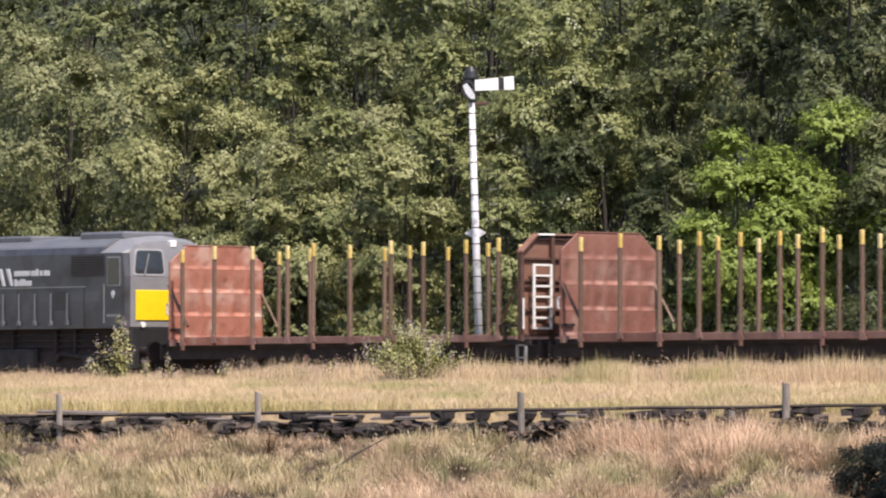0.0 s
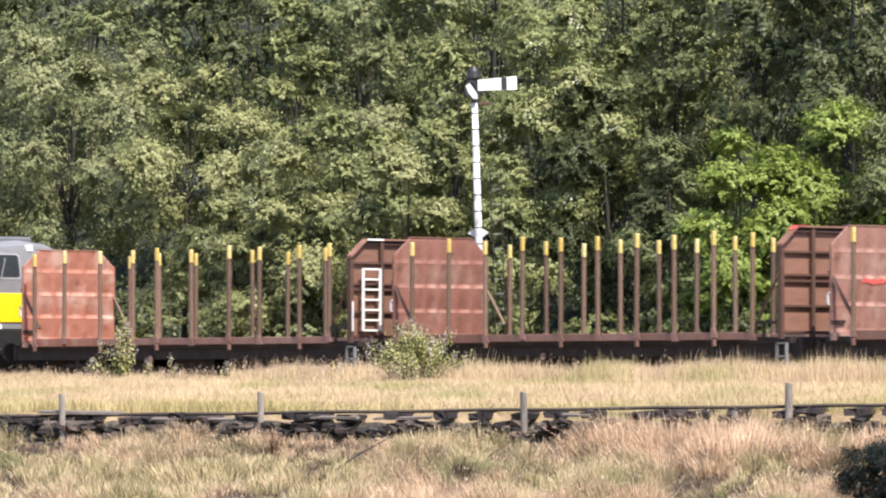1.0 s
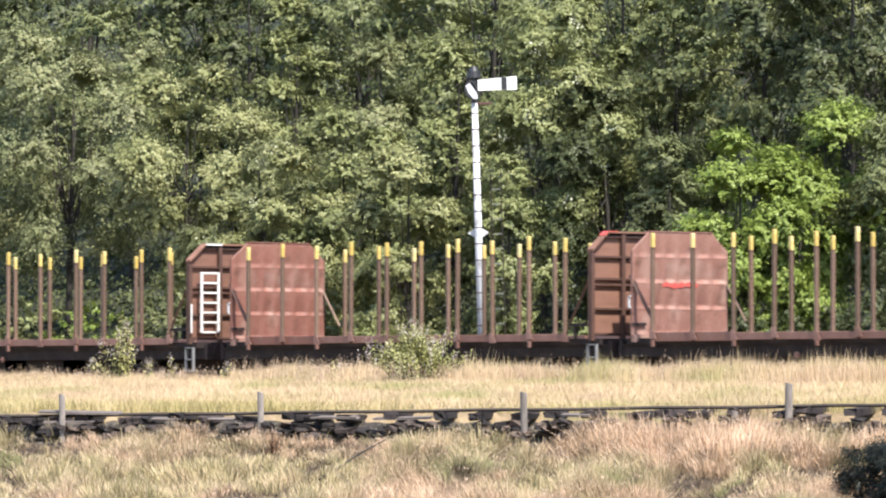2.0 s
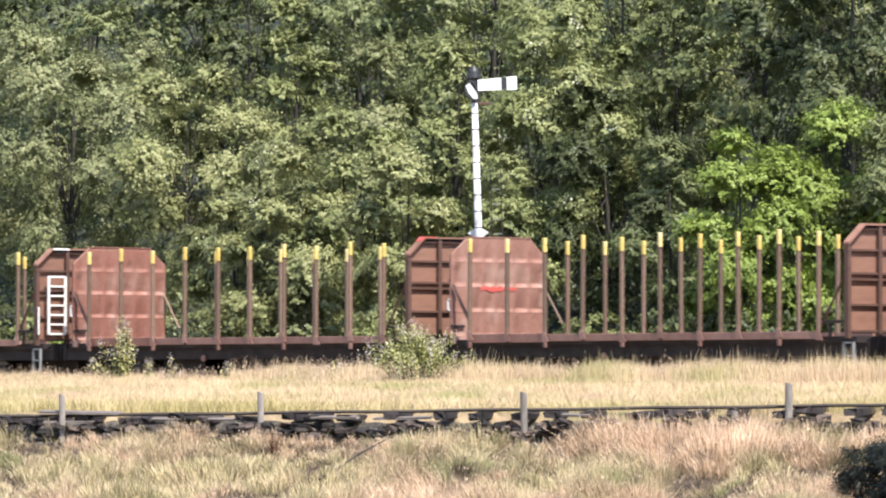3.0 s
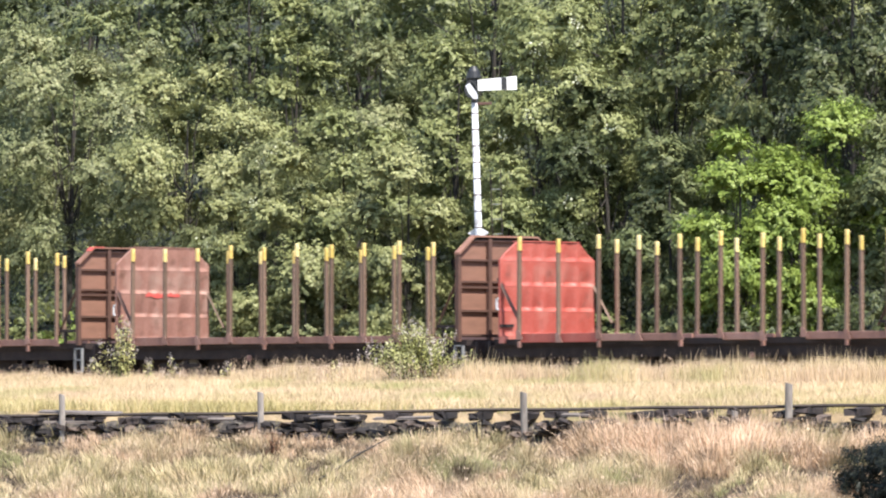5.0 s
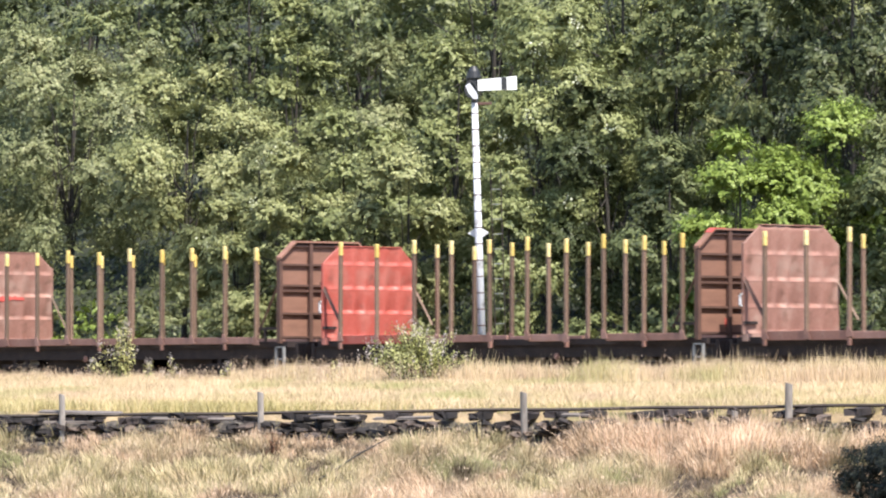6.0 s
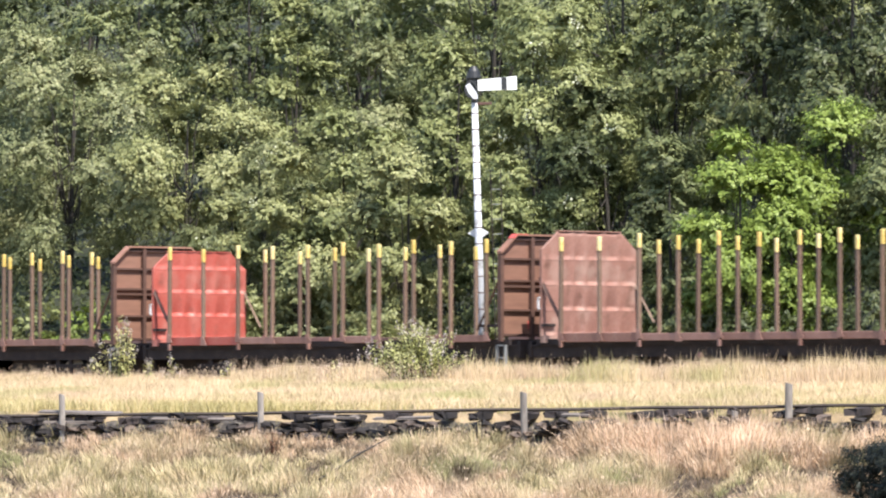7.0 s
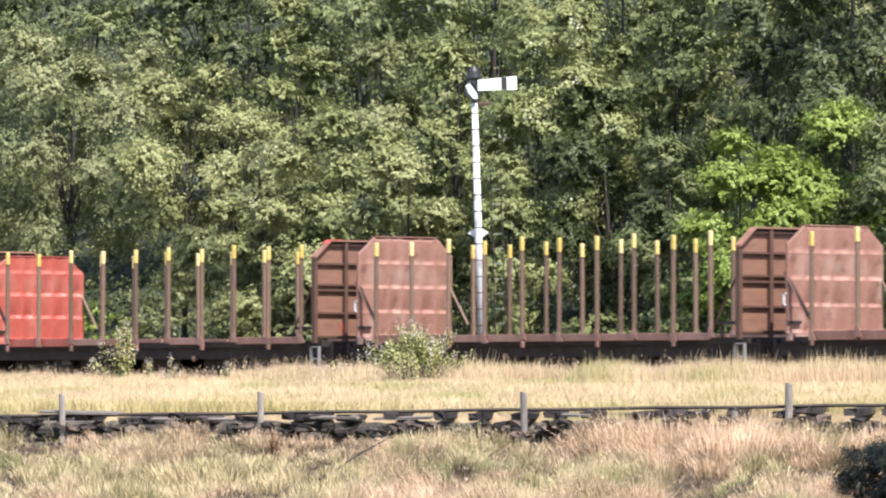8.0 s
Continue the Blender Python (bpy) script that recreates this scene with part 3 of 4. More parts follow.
def stem_plant(name, category, label, u, w, tall, spread, stems, seed, leaves=70, leaf=0.035, tip=None, tone="shrub"):
    """A plant of many arching stems, leafy along their length, some with flower heads at the tips."""
    rng = np.random.default_rng(seed)
    root = new(name)
    root.matrix_basis = Matrix.Translation(at(u, w, ground_z(u, w) - 0.04))
    tagged(root, label, category)
    bm = bmesh.new()
    cs, ns, ts, tn = [], [], [], []
    for _ in range(stems):
        ang = rng.uniform(0, 2 * math.pi)
        reach = spread * rng.uniform(0.1, 1.0)
        out = np.array([math.cos(ang) * reach, math.sin(ang) * reach, 0])
        h = tall * rng.uniform(0.55, 1.0) * (1 - 0.45 * (reach / spread) ** 1.5)
        foot = out * 0.3
        knee = foot + (out - foot) * 0.4 + np.array([0, 0, h * 0.65])
        end = out + np.array([0, 0, h])
        tube(bm, foot, knee, 0.010, 0.007, 4)
        tube(bm, knee, end, 0.007, 0.004, 4)
        f = rng.uniform(0.12, 1, leaves)[:, None]
        line = np.where(f < 0.6, foot + (knee - foot) * f / 0.6, knee + (end - knee) * (f - 0.6) / 0.4)
        cs.append(line + rng.normal(0, 0.05, (leaves, 3)))
        ns.append(rng.normal(0, 0.5, (leaves, 3)) + np.array([0, 0, 0.7]) + out / max(spread, 0.1) * 0.6)
        if tip and rng.random() < 0.6:
            ts.append(end + rng.normal(0, 1, (16, 3)) * np.array([0.022, 0.022, 0.06]))
            tn.append(rng.normal(0, 1, (16, 3)))
    part("branchwork", bm, M_BARK, root)
    c = np.concatenate(cs)
    ob = new("foliage", leaf_mesh("foliage", c, unit(np.concatenate(ns)), leaf * rng.uniform(0.6, 1.4, len(c)), LEAF[tone], rng, 0.42))
    ob.parent = root
    if ts:
        c = np.concatenate(ts)
        ob = new("flower_head", leaf_mesh("flower_head", c, unit(np.concatenate(tn)), 0.016 * rng.uniform(0.7, 1.4, len(c)), tip, rng, 0.6))
        ob.parent = root
        tagged(ob, "pale faded flower heads", kind="stuff")


def build_bushes():
    """Low bushes on the far side of the line, seen between the stakes."""
    rows = [(50, 6.5, "olive", 2.7, 1.6), (165, 6, "bright", 2.5, 1.4), (-60, 7, "olive", 2.6, 1.6), (300, 8.5, "grey", 2.6, 1.3), (430, 8, "olive", 2.5, 1.4), (540, 8, "grey", 2.9, 1.3),
            (650, 6.5, "olive", 2.1, 0.9), (985, 6.5, "olive", 1.7, 0.8), (1065, 7, "olive", 2.0, 0.9), (1190, 7, "olive", 1.8, 1.0), (1290, 7, "dark", 2.0, 1.0), (1420, 8, "dark", 2.2, 1.3), (1540, 8, "dark", 2.2, 1.3)]
    for i, (x, back, kind, h, r) in enumerate(rows):
        k = (x - 784) / FOCAL
        w = (DIST + back) / (1 + k * math.tan(THETA))
        words = {"olive": "low olive green bush beside the railway", "grey": "low grey-green bush beside the railway", "bright": "low bright green bush beside the railway", "dark": "low dark green bush beside the railway"}[kind]
        build_tree(kind, words, k * w, w, h, r, 0.0, 6000, 400 + i, leaf=0.055, name="bush", category="bush", lobe=(0.5, 0.9), gap=0.75)


def build_shrubs():
    stem_plant("shrub", "shrub", "dusty green shrub with pale flower heads on the bank", -0.50, DIST + 0.59 - 6.6, 1.45, 1.28, 130, 301, leaves=60, tip=M_PALE)
    stem_plant("weed", "weed", "thin tall weed with pinkish flower tips on the bank", -6.88, DIST + 8.11 - 6.6, 1.80, 0.28, 20, 302, leaves=44, tip=M_PALE, tone="weed")
    stem_plant("weed", "weed", "sprawling leafy weed with pale tips in the bank grass", -7.10, DIST + 8.37 - 6.6, 1.30, 0.66, 34, 304, leaves=26, tip=M_PALE, tone="weed")
    for i, (x, tall) in enumerate(((262, 0.75), (305, 0.70), (398, 0.62), (590, 0.7))):
        u, w = spot(x, -6.2)
        stem_plant("weed", "weed", "low weed with pale pinkish flower heads in the grass", u, w, tall, 0.22, 9, 320 + i, leaves=14, tip=M_PALE, tone="weed")
    stem_plant("weed", "weed", "rust-brown seeding dock plant below the wall", -2.98, 100.2, 0.62, 0.12, 9, 305, leaves=40, leaf=0.02, tone="rust")
    build_tree("bramble", "bramble bush coloured as a dark silhouette at the edge of the field", 8.15, 93.6, 1.38, 1.65, -0.2, 56000, 303, leaf=0.032, name="bramble_bush", category="bush", lobe=(0.5, 0.8), base=ground_z(7.72, 93.6) - 0.18, gap=0.55)
    a, b = at(-2.13, 98.1), at(-0.84, 100.4)
    a.z, b.z = ground_z(-2.13, 98.1) + 0.12, ground_z(-0.84, 100.4) + 0.24
    ob = part("fallen_branch", tube(tube(bmesh.new(), a, (a + b) / 2 + Vector((0, 0, 0.03)), 0.022, 0.018, 7), (a + b) / 2 + Vector((0, 0, 0.03)), b, 0.018, 0.010, 7), M_BARK)
    tagged(ob, "thin grey fallen branch lying in the grass", "branch")


# ---- fence and wall ----
def build_fence():
    posts = [(112, 697, 0.11), (463, 693, 0.11), (928, 693, 0.12), (1395, 677, 0.13), (1300, 726, 0.12), (-240, 703, 0.11), (1800, 676, 0.12)]
    for x, ytop, wd in posts:
        k = (x - 784) / FOCAL
        w = FENCE / (1 + 0.36 * k)
        u = k * w
        z = height(ytop, w)
        g = ground_z(u, w - 0.3) - 0.15
        bm = tube(bmesh.new(), (0, 0, 0), (0, 0, z - g), wd / 2 * 1.1, wd / 2, seg=12)
        for v in bm.verts:
            if v.co.z > z - g - 0.05:
                v.co.z -= 0.03 * (v.co.x / wd + 0.5)
        ob = part("fence_post", bm, M_WOOD, m=Matrix.Translation(at(u, w - 0.1, g)) @ pose(0, 0, 0, 0, 1.0 * math.sin(x), 40 + 10 * math.sin(x * 3)))
        tagged(ob, "weathered grey wooden fence post by the stone wall", "fence post", group="fence posts")


def build_siding():
    """A disused rail on decaying sleepers along the edge of the bank."""
    root = new("old_siding")
    tagged(root, "disused rusty rail on dark decaying sleepers", "old track", kind="structure")
    rng = random.Random(4)
    turn = math.degrees(math.atan2((SIDE - 0.36 * VIEW).y, (SIDE - 0.36 * VIEW).x))
    step = math.sqrt(1 + 0.36 ** 2)

    def top(u):
        return height(734 - (784 + u / FENCE * FOCAL - 100) * 0.0128, fence_w(u))

    bm = bmesh.new()
    us = np.arange(-13, 11.6, 0.7)
    for a, b in zip(us, us[1:]):
        p, q = at(a, fence_w(a) + 0.12, top(a) - 0.02 + 0.008 * math.sin(a * 2.1)), at(b, fence_w(b) + 0.12, top(b) - 0.02 + 0.008 * math.sin(b * 2.1))
        tube(bm, p, q, 0.030, seg=4)
    part("old_rail", bm, M_WIRE, root, "rusty dark rail")
    u = -12.6
    while u < 11:
        d, wd = rng.uniform(-0.03, 0.03), rng.uniform(0.14, 0.30)
        m = Matrix.Translation(at(u, fence_w(u) + 0.72, top(u) - 0.115 + d)) @ pose(0, 0, 0, rng.uniform(-3, 3), rng.uniform(-3, 3), turn + rng.uniform(-5, 5))
        bm = boxes((-wd / 2, wd / 2, -0.75, 0.75, -0.065, 0.065), bevel=0.02)
        for v in bm.verts:
            v.co += Vector((rng.uniform(-0.025, 0.025), rng.uniform(-0.06, 0.06), rng.uniform(-0.022, 0.022)))
        part("sleeper", bm, M_SLEEPER, root, m=m)
        u += rng.uniform(0.40, 0.95) / step
    for a, b, drop in ((-7.2, -6.3, 0.13), (-7.3, -5.8, -0.03), (-5.2, -4.7, 0.10), (-4.3, -3.7, 0.12), (-2.4, -1.5, 0.11), (-1.2, -0.2, 0.14), (2.1, 2.6, 0.12)):
        m = Matrix.Translation(at((a + b) / 2, fence_w((a + b) / 2) + 0.02, top((a + b) / 2) - drop)) @ pose(0, 0, 0, 8, rng.uniform(-1.5, 1.5), turn)
        ln_ = (b - a) * step / 2
        bm = boxes((-ln_, ln_, -0.10, 0.10, -0.02, 0.02), bevel=0.006)
        for v in bm.verts:
            v.co += Vector((rng.uniform(-0.05, 0.05), rng.uniform(-0.015, 0.015), rng.uniform(-0.008, 0.008)))
        part("plank", bm, M_PLANK, root, "bleached loose plank", m=m)


def build_wall():
    """A low, half-fallen dry stone wall: each stone a piece of its own."""
    rng = random.Random(8)
    root = new("stone_wall")
    tagged(root, "low half-fallen dark dry stone wall under an old rail", "wall", kind="structure")
    shapes = []
    for i in range(10):
        bm = boxes((-0.5, 0.5, -0.5, 0.5, -0.5, 0.5), bevel=0.12)
        for v in bm.verts:
            v.co += Vector((rng.uniform(-0.16, 0.16), rng.uniform(-0.16, 0.16), rng.uniform(-0.16, 0.16)))
        me = bpy.data.meshes.new("stone")
        bm.to_mesh(me)
        bm.free()
        me.materials.append(M_STONE)
        shapes.append(me)
    for row in range(4):
        u = -10.5
        while u < 10:
            ln_ = rng.uniform(0.07, 0.30)
            hh = rng.uniform(0.05, 0.12)
            x = 784 + u / FENCE * FOCAL
            crest = height(752 - (x - 100) * 0.0125, fence_w(u))
            z = crest - 0.07 - row * 0.10
            if rng.random() > (0.5 if row == 0 else 0.3):
                p = at(u + ln_ / 2, fence_w(u) - 0.06 + rng.uniform(-0.08, 0.08), z + rng.uniform(-0.02, 0.02))
                m = Matrix.Translation(p) @ pose(0, 0, 0, rng.uniform(-14, 14), rng.uniform(-12, 12), 30 + rng.uniform(-25, 25)) @ Matrix.Diagonal((ln_, 0.32, hh, 1))
                part("stone", rng.choice(shapes), None, root, m=m)
            u += ln_ * rng.uniform(0.95, 1.15)


# ---- signal ----
def build_signal():
    root = new("semaphore_signal")
    tagged(root, "old white semaphore signal on a leaning ringed post", "railway signal")
    w = DIST + 4.0
    k = w / FOCAL
    base = at((856 - 784) * k, w, -0.1)
    lean = 1.73
    root.matrix_basis = Matrix.Translation(base) @ pose(0, 0, 0, 0, 0, math.degrees(THETA)) @ pose(0, 0, 0, 0, -lean, 0)
    # local x runs to the picture's right, z along the post
    def hz(y):
        return height(y, w) + 0.1
    bm = tube(bmesh.new(), (0, 0, 0), (0, 0, hz(182)), 0.098, 0.070, 16)
    smooth(part("post", bm, M_POST, root))
    z = 0.6
    while z < hz(200):
        r = 0.098 - 0.028 * z / 6.4
        part("post_ring", tube(bmesh.new(), (0, 0, z), (0, 0, z + 0.022), r + 0.006, seg=16), M_RIB, root)
        z += 0.36
    part("finial", tube(tube(tube(bmesh.new(), (0, 0, hz(182)), (0, 0, hz(138)), 0.075, 0.10, 12), (0, 0, hz(138)), (0, 0, hz(126)), 0.17, 0.15, 14), (0, 0, hz(126)), (0, 0, hz(117)), 0.12, 0.06, 14), M_BLACK, root, "dark weathered finial cap")
    # the arm seen from its white back, with a black band
    arm = prism([(0.08, hz(161)), (0.94, hz(161)), (0.94, hz(137)), (0.08, hz(142))], "y", -0.14, -0.12)
    arm_ob = part("arm", arm, M_WHITE, root, "white signal arm with a black band")
    part("black_band", boxes((0.60, 0.72, -0.146, -0.139, hz(160.5), hz(139))), M_BLACK, arm_ob)
    bm = bmesh.new()
    bmesh.ops.create_cone(bm, cap_ends=False, segments=20, radius1=0.2, radius2=0.2, depth=0.05, matrix=Matrix.Translation((-0.07, -0.14, hz(158))) @ pose(0, 0, 0, 90, 0, 0) @ Matrix.Diagonal((0.75, 1, 1, 1)))
    bmesh.ops.solidify(bm, geom=bm.faces[:], thickness=0.05)
    part("spectacle_frame", bm, M_BLACK, root, "dark spectacle ring")
    part("counterweight_plate", prism([(-0.19, hz(152)), (-0.10, hz(147)), (0.0, hz(158)), (0.07, hz(168)), (0.07, hz(176)), (-0.03, hz(175)), (-0.13, hz(165))], "y", -0.17, -0.15), M_POST, root)
    part("bracket", boxes((-0.05, 0.38, -0.03, 0.03, hz(186), hz(181)), bevel=0.008), M_RIB, root)
    part("lamp_case", boxes((-0.16, 0.02, 0.05, 0.25, hz(160), hz(128)), bevel=0.02), M_BLACK, root)
    zd = hz(412)
    part("diamond_plate", prism([(-0.24, zd), (0, zd - 0.15), (0.24, zd), (0, zd + 0.15)], "y", 0.13, 0.145), M_POST, root, "white diamond sign plate behind the post")
    lad = new("ladder")
    lad.parent = root
    for x in (0.30, 0.52):
        part("ladder_rail", boxes((x, x + 0.02, 0.40, 0.43, 0, hz(300))), M_UNDER, lad)
    for i in range(14):
        part("rung", boxes((0.32, 0.52, 0.41, 0.43, 0.4 + i * 0.33, 0.415 + i * 0.33)), M_STEP, lad)


# ---- train ----
PITCH, START = 13.477, -9.515
V1, V2, V3 = 5.595, 0.0462, -0.0008
BED = 12.0           # distance between the two bulkheads
HALF = 1.33          # half the width
STAKES = [0.66, 1.87, 3.08, 4.26, 5.48, 6.64, 7.83, 8.97, 10.15, 11.28]
UNEVEN = [0.51, 1.66, 3.05, 4.29, 5.18, 6.47, 7.84, 8.93, 10.35, 11.38]
SPACING = {1: UNEVEN, 4: [0.66 + (x - 0.66) * 1.035 for x in STAKES], 6: [0.74] + [x + 0.17 for x in STAKES[1:]]}
MESHES = {}


def run(t):
    return V1 * t + V2 * t * t + V3 * t ** 3


def shared(key, make, mat):
    if key not in MESHES:
        me = bpy.data.meshes.new(key[0])
        bm = make()
        bm.to_mesh(me)
        bm.free()
        me.materials.append(mat)
        MESHES[key] = me
    return MESHES[key]


OUTLINE = [(-HALF, 1.30), (HALF, 1.30), (HALF, 3.05), (HALF - 0.45, 3.43), (-HALF + 0.45, 3.43), (-HALF, 3.05)]


def dished_plate(top=3.43, seed=0):
    """The inner steel skin: rows of fields, each bellied by years of logs, deepest just over its lower seam."""
    bm = bmesh.new()
    rs = random.Random(seed)
    ny, nz = 54, 84
    cols = [0.0, 0.16, 0.33, 0.45, 0.66, 0.82, 1.0]
    deep = [[rs.uniform(0.15, 0.45) if c == 0 else rs.uniform(0.45, 1.0) * (0.6 if r in (0, 3) else 1.0) for c in range(6)] for r in range(5)]
    grid = []
    for j in range(nz + 1):
        row = []
        for i in range(ny + 1):
            y = -HALF + 2 * HALF * i / ny
            z = 1.30 + (min(top, top - 0.38 + (HALF - abs(y)) * 0.38 / 0.45) - 1.30) * j / nz
            a = min(i / ny, 0.9999)
            c = next(k for k in range(6) if cols[k] <= a < cols[k + 1])
            cy = (a - cols[c]) / (cols[c + 1] - cols[c])
            r = int((z - 1.30) / 0.5325)
            cz = (z - 1.30) / 0.5325 - r
            belly = cz / 0.16 if cz < 0.16 else ((1 - cz) / 0.84) ** 1.3
            wide = min(1.0, 3.2 * min(cy, 1 - cy))
            row.append(bm.verts.new((0.035 - 0.105 * deep[min(r, 4)][c] * wide * belly, y, z)))
        grid.append(row)
    for j in range(nz):
        for i in range(ny):
            bm.faces.new((grid[j][i], grid[j][i + 1], grid[j + 1][i + 1], grid[j + 1][i])).smooth = True
    # the back of the sheet, and its rim
    rear = [[bm.verts.new((v.co.x - 0.04, v.co.y, v.co.z)) for v in row] for row in grid]
    for j in range(nz):
        for i in range(ny):
            bm.faces.new((rear[j][i], rear[j + 1][i], rear[j + 1][i + 1], rear[j][i + 1])).smooth = True

    def ring(g):
        return [g[0][i] for i in range(ny + 1)] + [g[j][ny] for j in range(1, nz + 1)] + [g[nz][i] for i in range(ny - 1, -1, -1)] + [g[j][0] for j in range(nz - 1, 0, -1)]

    front_ring, rear_ring = ring(grid), ring(rear)
    m = len(front_ring)
    for i in range(m):
        bm.faces.new((front_ring[i], rear_ring[i], rear_ring[(i + 1) % m], front_ring[(i + 1) % m]))
    return bm


def stake_mesh():
    return boxes((-0.034, 0.034, -0.006, 0.008, 1.2, 3.08), (-0.034, 0.034, 0.052, 0.066, 1.2, 3.08), (-0.01, 0.01, 0.0, 0.06, 1.2, 3.08))


def build_wagon(no, paint, rails, end_ladder=False, mark=False):
    root = new("timber_wagon")
    words = {"orange": "faded orange-red", "brown": "faded maroon-brown", "maroon": "worn maroon", "red": "bright red"}[paint]
    tagged(root, "empty timber wagon with %s bulkhead, yellow-tipped stakes" % words + (", white end ladder" if end_ladder else ""), "railway wagon", group="timber wagons")
    mat = PAINT[paint]
    crown = 3.43 + (0, 0, 0.03, 0, -0.12, 0.07, 0.03)[no]
    mid = BED / 2
    part("deck", shared(("deck",), lambda: boxes((-0.25, BED + 0.25, -1.25, 1.25, 1.12, 1.24)), M_UNDER), None, root)
    # Dark girder boxes added to fill the see-through gap where shade lies.
    part("centre_girder", shared(("girder",), lambda: boxes((-0.4, BED + 0.4, -0.35, 0.35, 0.42, 1.12), (2.9, BED - 2.9, -0.9, 0.9, 0.55, 1.12)), M_UNDER), None, root)
    for y in (-1, 1):
        part("solebar", shared(("solebar", y), lambda: boxes((-0.5, BED + 0.5, y * 1.12 - 0.05, y * 1.12 + 0.05, 0.86, 1.12), (-0.5, BED + 0.5, y * 1.12 - 0.09, y * 1.12 + 0.09, 1.09, 1.12)), M_UNDER), None, root)
    for x in (-0.55, BED + 0.45):
        part("headstock", shared(("headstock",), lambda: boxes((0, 0.1, -1.2, 1.2, 0.85, 1.2), bevel=0.01), M_UNDER), None, root, m=Matrix.Translation((x, 0, 0)))
    for x, s in ((-0.55, -1), (BED + 0.55, 1)):
        for y in (-0.87, 0.87):
            part("buffer", shared(("buffer", s), lambda: tube(tube(bmesh.new(), (0, 0, 0), (s * 0.06, 0, 0), 0.09, seg=12), (s * 0.06, 0, 0), (s * 0.09, 0, 0), 0.2, seg=14), M_UNDER), None, root, m=Matrix.Translation((x, y, 1.03)))
    # inner bulkhead, seen from the load side
    bh = part("bulkhead", shared(("bulkhead", no), lambda: dished_plate(crown, no), mat), None, root, "%s dished steel bulkhead with cut-off corners" % words)
    for i in range(1, 4):
        z = 1.30 + 0.5325 * i
        yy = HALF - 0.02
        part("seam", shared(("seam", paint, i), lambda: boxes((0.012, 0.040, -yy, yy, z - 0.006, z + 0.006)), mat), None, bh)
    part("edge_flange", shared(("flange", no), lambda: prism([(-HALF - 0.02, 1.3), (-HALF, 1.3), (-HALF, crown - 0.38), (-HALF - 0.02, crown - 0.37)], "x", -0.02, 0.04), mat), None, bh)
    part("top_flange", shared(("topf", no), lambda: boxes((-0.12, 0.05, -HALF + 0.45, HALF - 0.45, crown, crown + 0.02)), mat), None, bh)
    part("bottom_beam", shared(("bbeam", paint), lambda: boxes((-0.02, 0.12, -HALF, HALF, 1.16, 1.31)), mat), None, bh)
    for y in (-HALF + 0.03, HALF - 0.03):
        part("brace", shared(("brace", y > 0), lambda: tube(bmesh.new(), (-0.08, 0, 2.52), (0.62, 0, 1.60), 0.05 if y < 0 else 0.028, seg=4), M_RIB if y < 0 else M_STAKE), None, root, "diagonal steel brace", m=Matrix.Translation((0, y, 0)))
        part("brace", shared(("end_brace",), lambda: tube(bmesh.new(), (BED - 0.04, 0, 2.45), (BED - 0.70, 0, 1.45), 0.036, seg=4), M_RIB), None, root, "diagonal steel brace", m=Matrix.Translation((0, y, 0)))
    part("slot", shared(("slot",), lambda: boxes((0.03, 0.07, -HALF - 0.022, -HALF + 0.34, 1.50, 1.56)), M_UNDER), None, bh)
    for y in (-0.5, 0.5):
        part("rear_post", shared(("rear_post",), lambda: boxes((-0.18, -0.117, -0.05, 0.05, 1.2, 3.25)), M_RIB), None, bh, m=Matrix.Translation((0, y, 0)))
    # outer bulkhead at the other end, seen from outside with its ribs
    oh = part("end_bulkhead", shared(("endplate",), lambda: prism(OUTLINE, "x", BED - 0.03, BED), M_END), None, root, "brown boarded end bulkhead with dark ribs")
    for y in (-HALF + 0.03, -HALF / 3, HALF / 3, HALF - 0.03):
        part("end_post", shared(("end_post", abs(y) > 1), lambda: boxes((BED, BED + 0.10, -0.045, 0.045, 1.2, 3.02 if abs(y) > 1 else 3.42)), M_RIB), None, oh, m=Matrix.Translation((0, y, 0)))
    # Ribs in dark steel; the shadow lines they cast are in their colour.
    for z in (1.34, 1.86, 2.36, 2.48, 2.94, 3.36):
        yy = HALF - 0.07 if z < 3 else HALF - 0.42
        part("rib", shared(("rib", z), lambda: boxes((BED, BED + 0.07, -yy, yy, z - 0.022, z + 0.022)), M_RIB), None, oh)
    # Raised near-black strip drawn for the shade along the top beam.
    part("recess", shared(("recess",), lambda: boxes((BED, BED + 0.03, -HALF + 0.5, HALF - 0.5, 3.385, 3.43)), M_UNDER), None, oh)
    cap = prism([(-HALF, 3.05), (-HALF + 0.45, 3.43), (HALF - 0.45, 3.43), (HALF, 3.05), (HALF, 3.10), (HALF - 0.44, 3.47), (-HALF + 0.44, 3.47), (-HALF, 3.10)], "x", BED - 0.05, BED + 0.12)
    part("coping", cap, M_END, oh)
    if no in (2, 4):
        part("red_corner", prism([(-HALF + 0.34, 3.372), (-HALF + 0.445, 3.455), (-HALF + 0.72, 3.455), (-HALF + 0.72, 3.475), (-HALF + 0.43, 3.475), (-HALF + 0.32, 3.385)], "x", BED - 0.053, BED + 0.124), M_REDMARK, oh)
    if no == 4:
        part("red_patch", boxes((BED + 0.002, BED + 0.008, -0.52, -0.40, 1.46, 1.64)), M_REDMARK, oh, "small red paint patch")
    if end_ladder:
        lad = new("end_ladder")
        lad.parent = root
        tagged(lad, "white painted end ladder")
        x = BED + 0.16
        for y in (-1.06, -0.58):
            part("ladder_rail", boxes((x, x + 0.05, y - 0.03, y + 0.03, 1.45, 2.82), bevel=0.01), M_WHITE, lad)
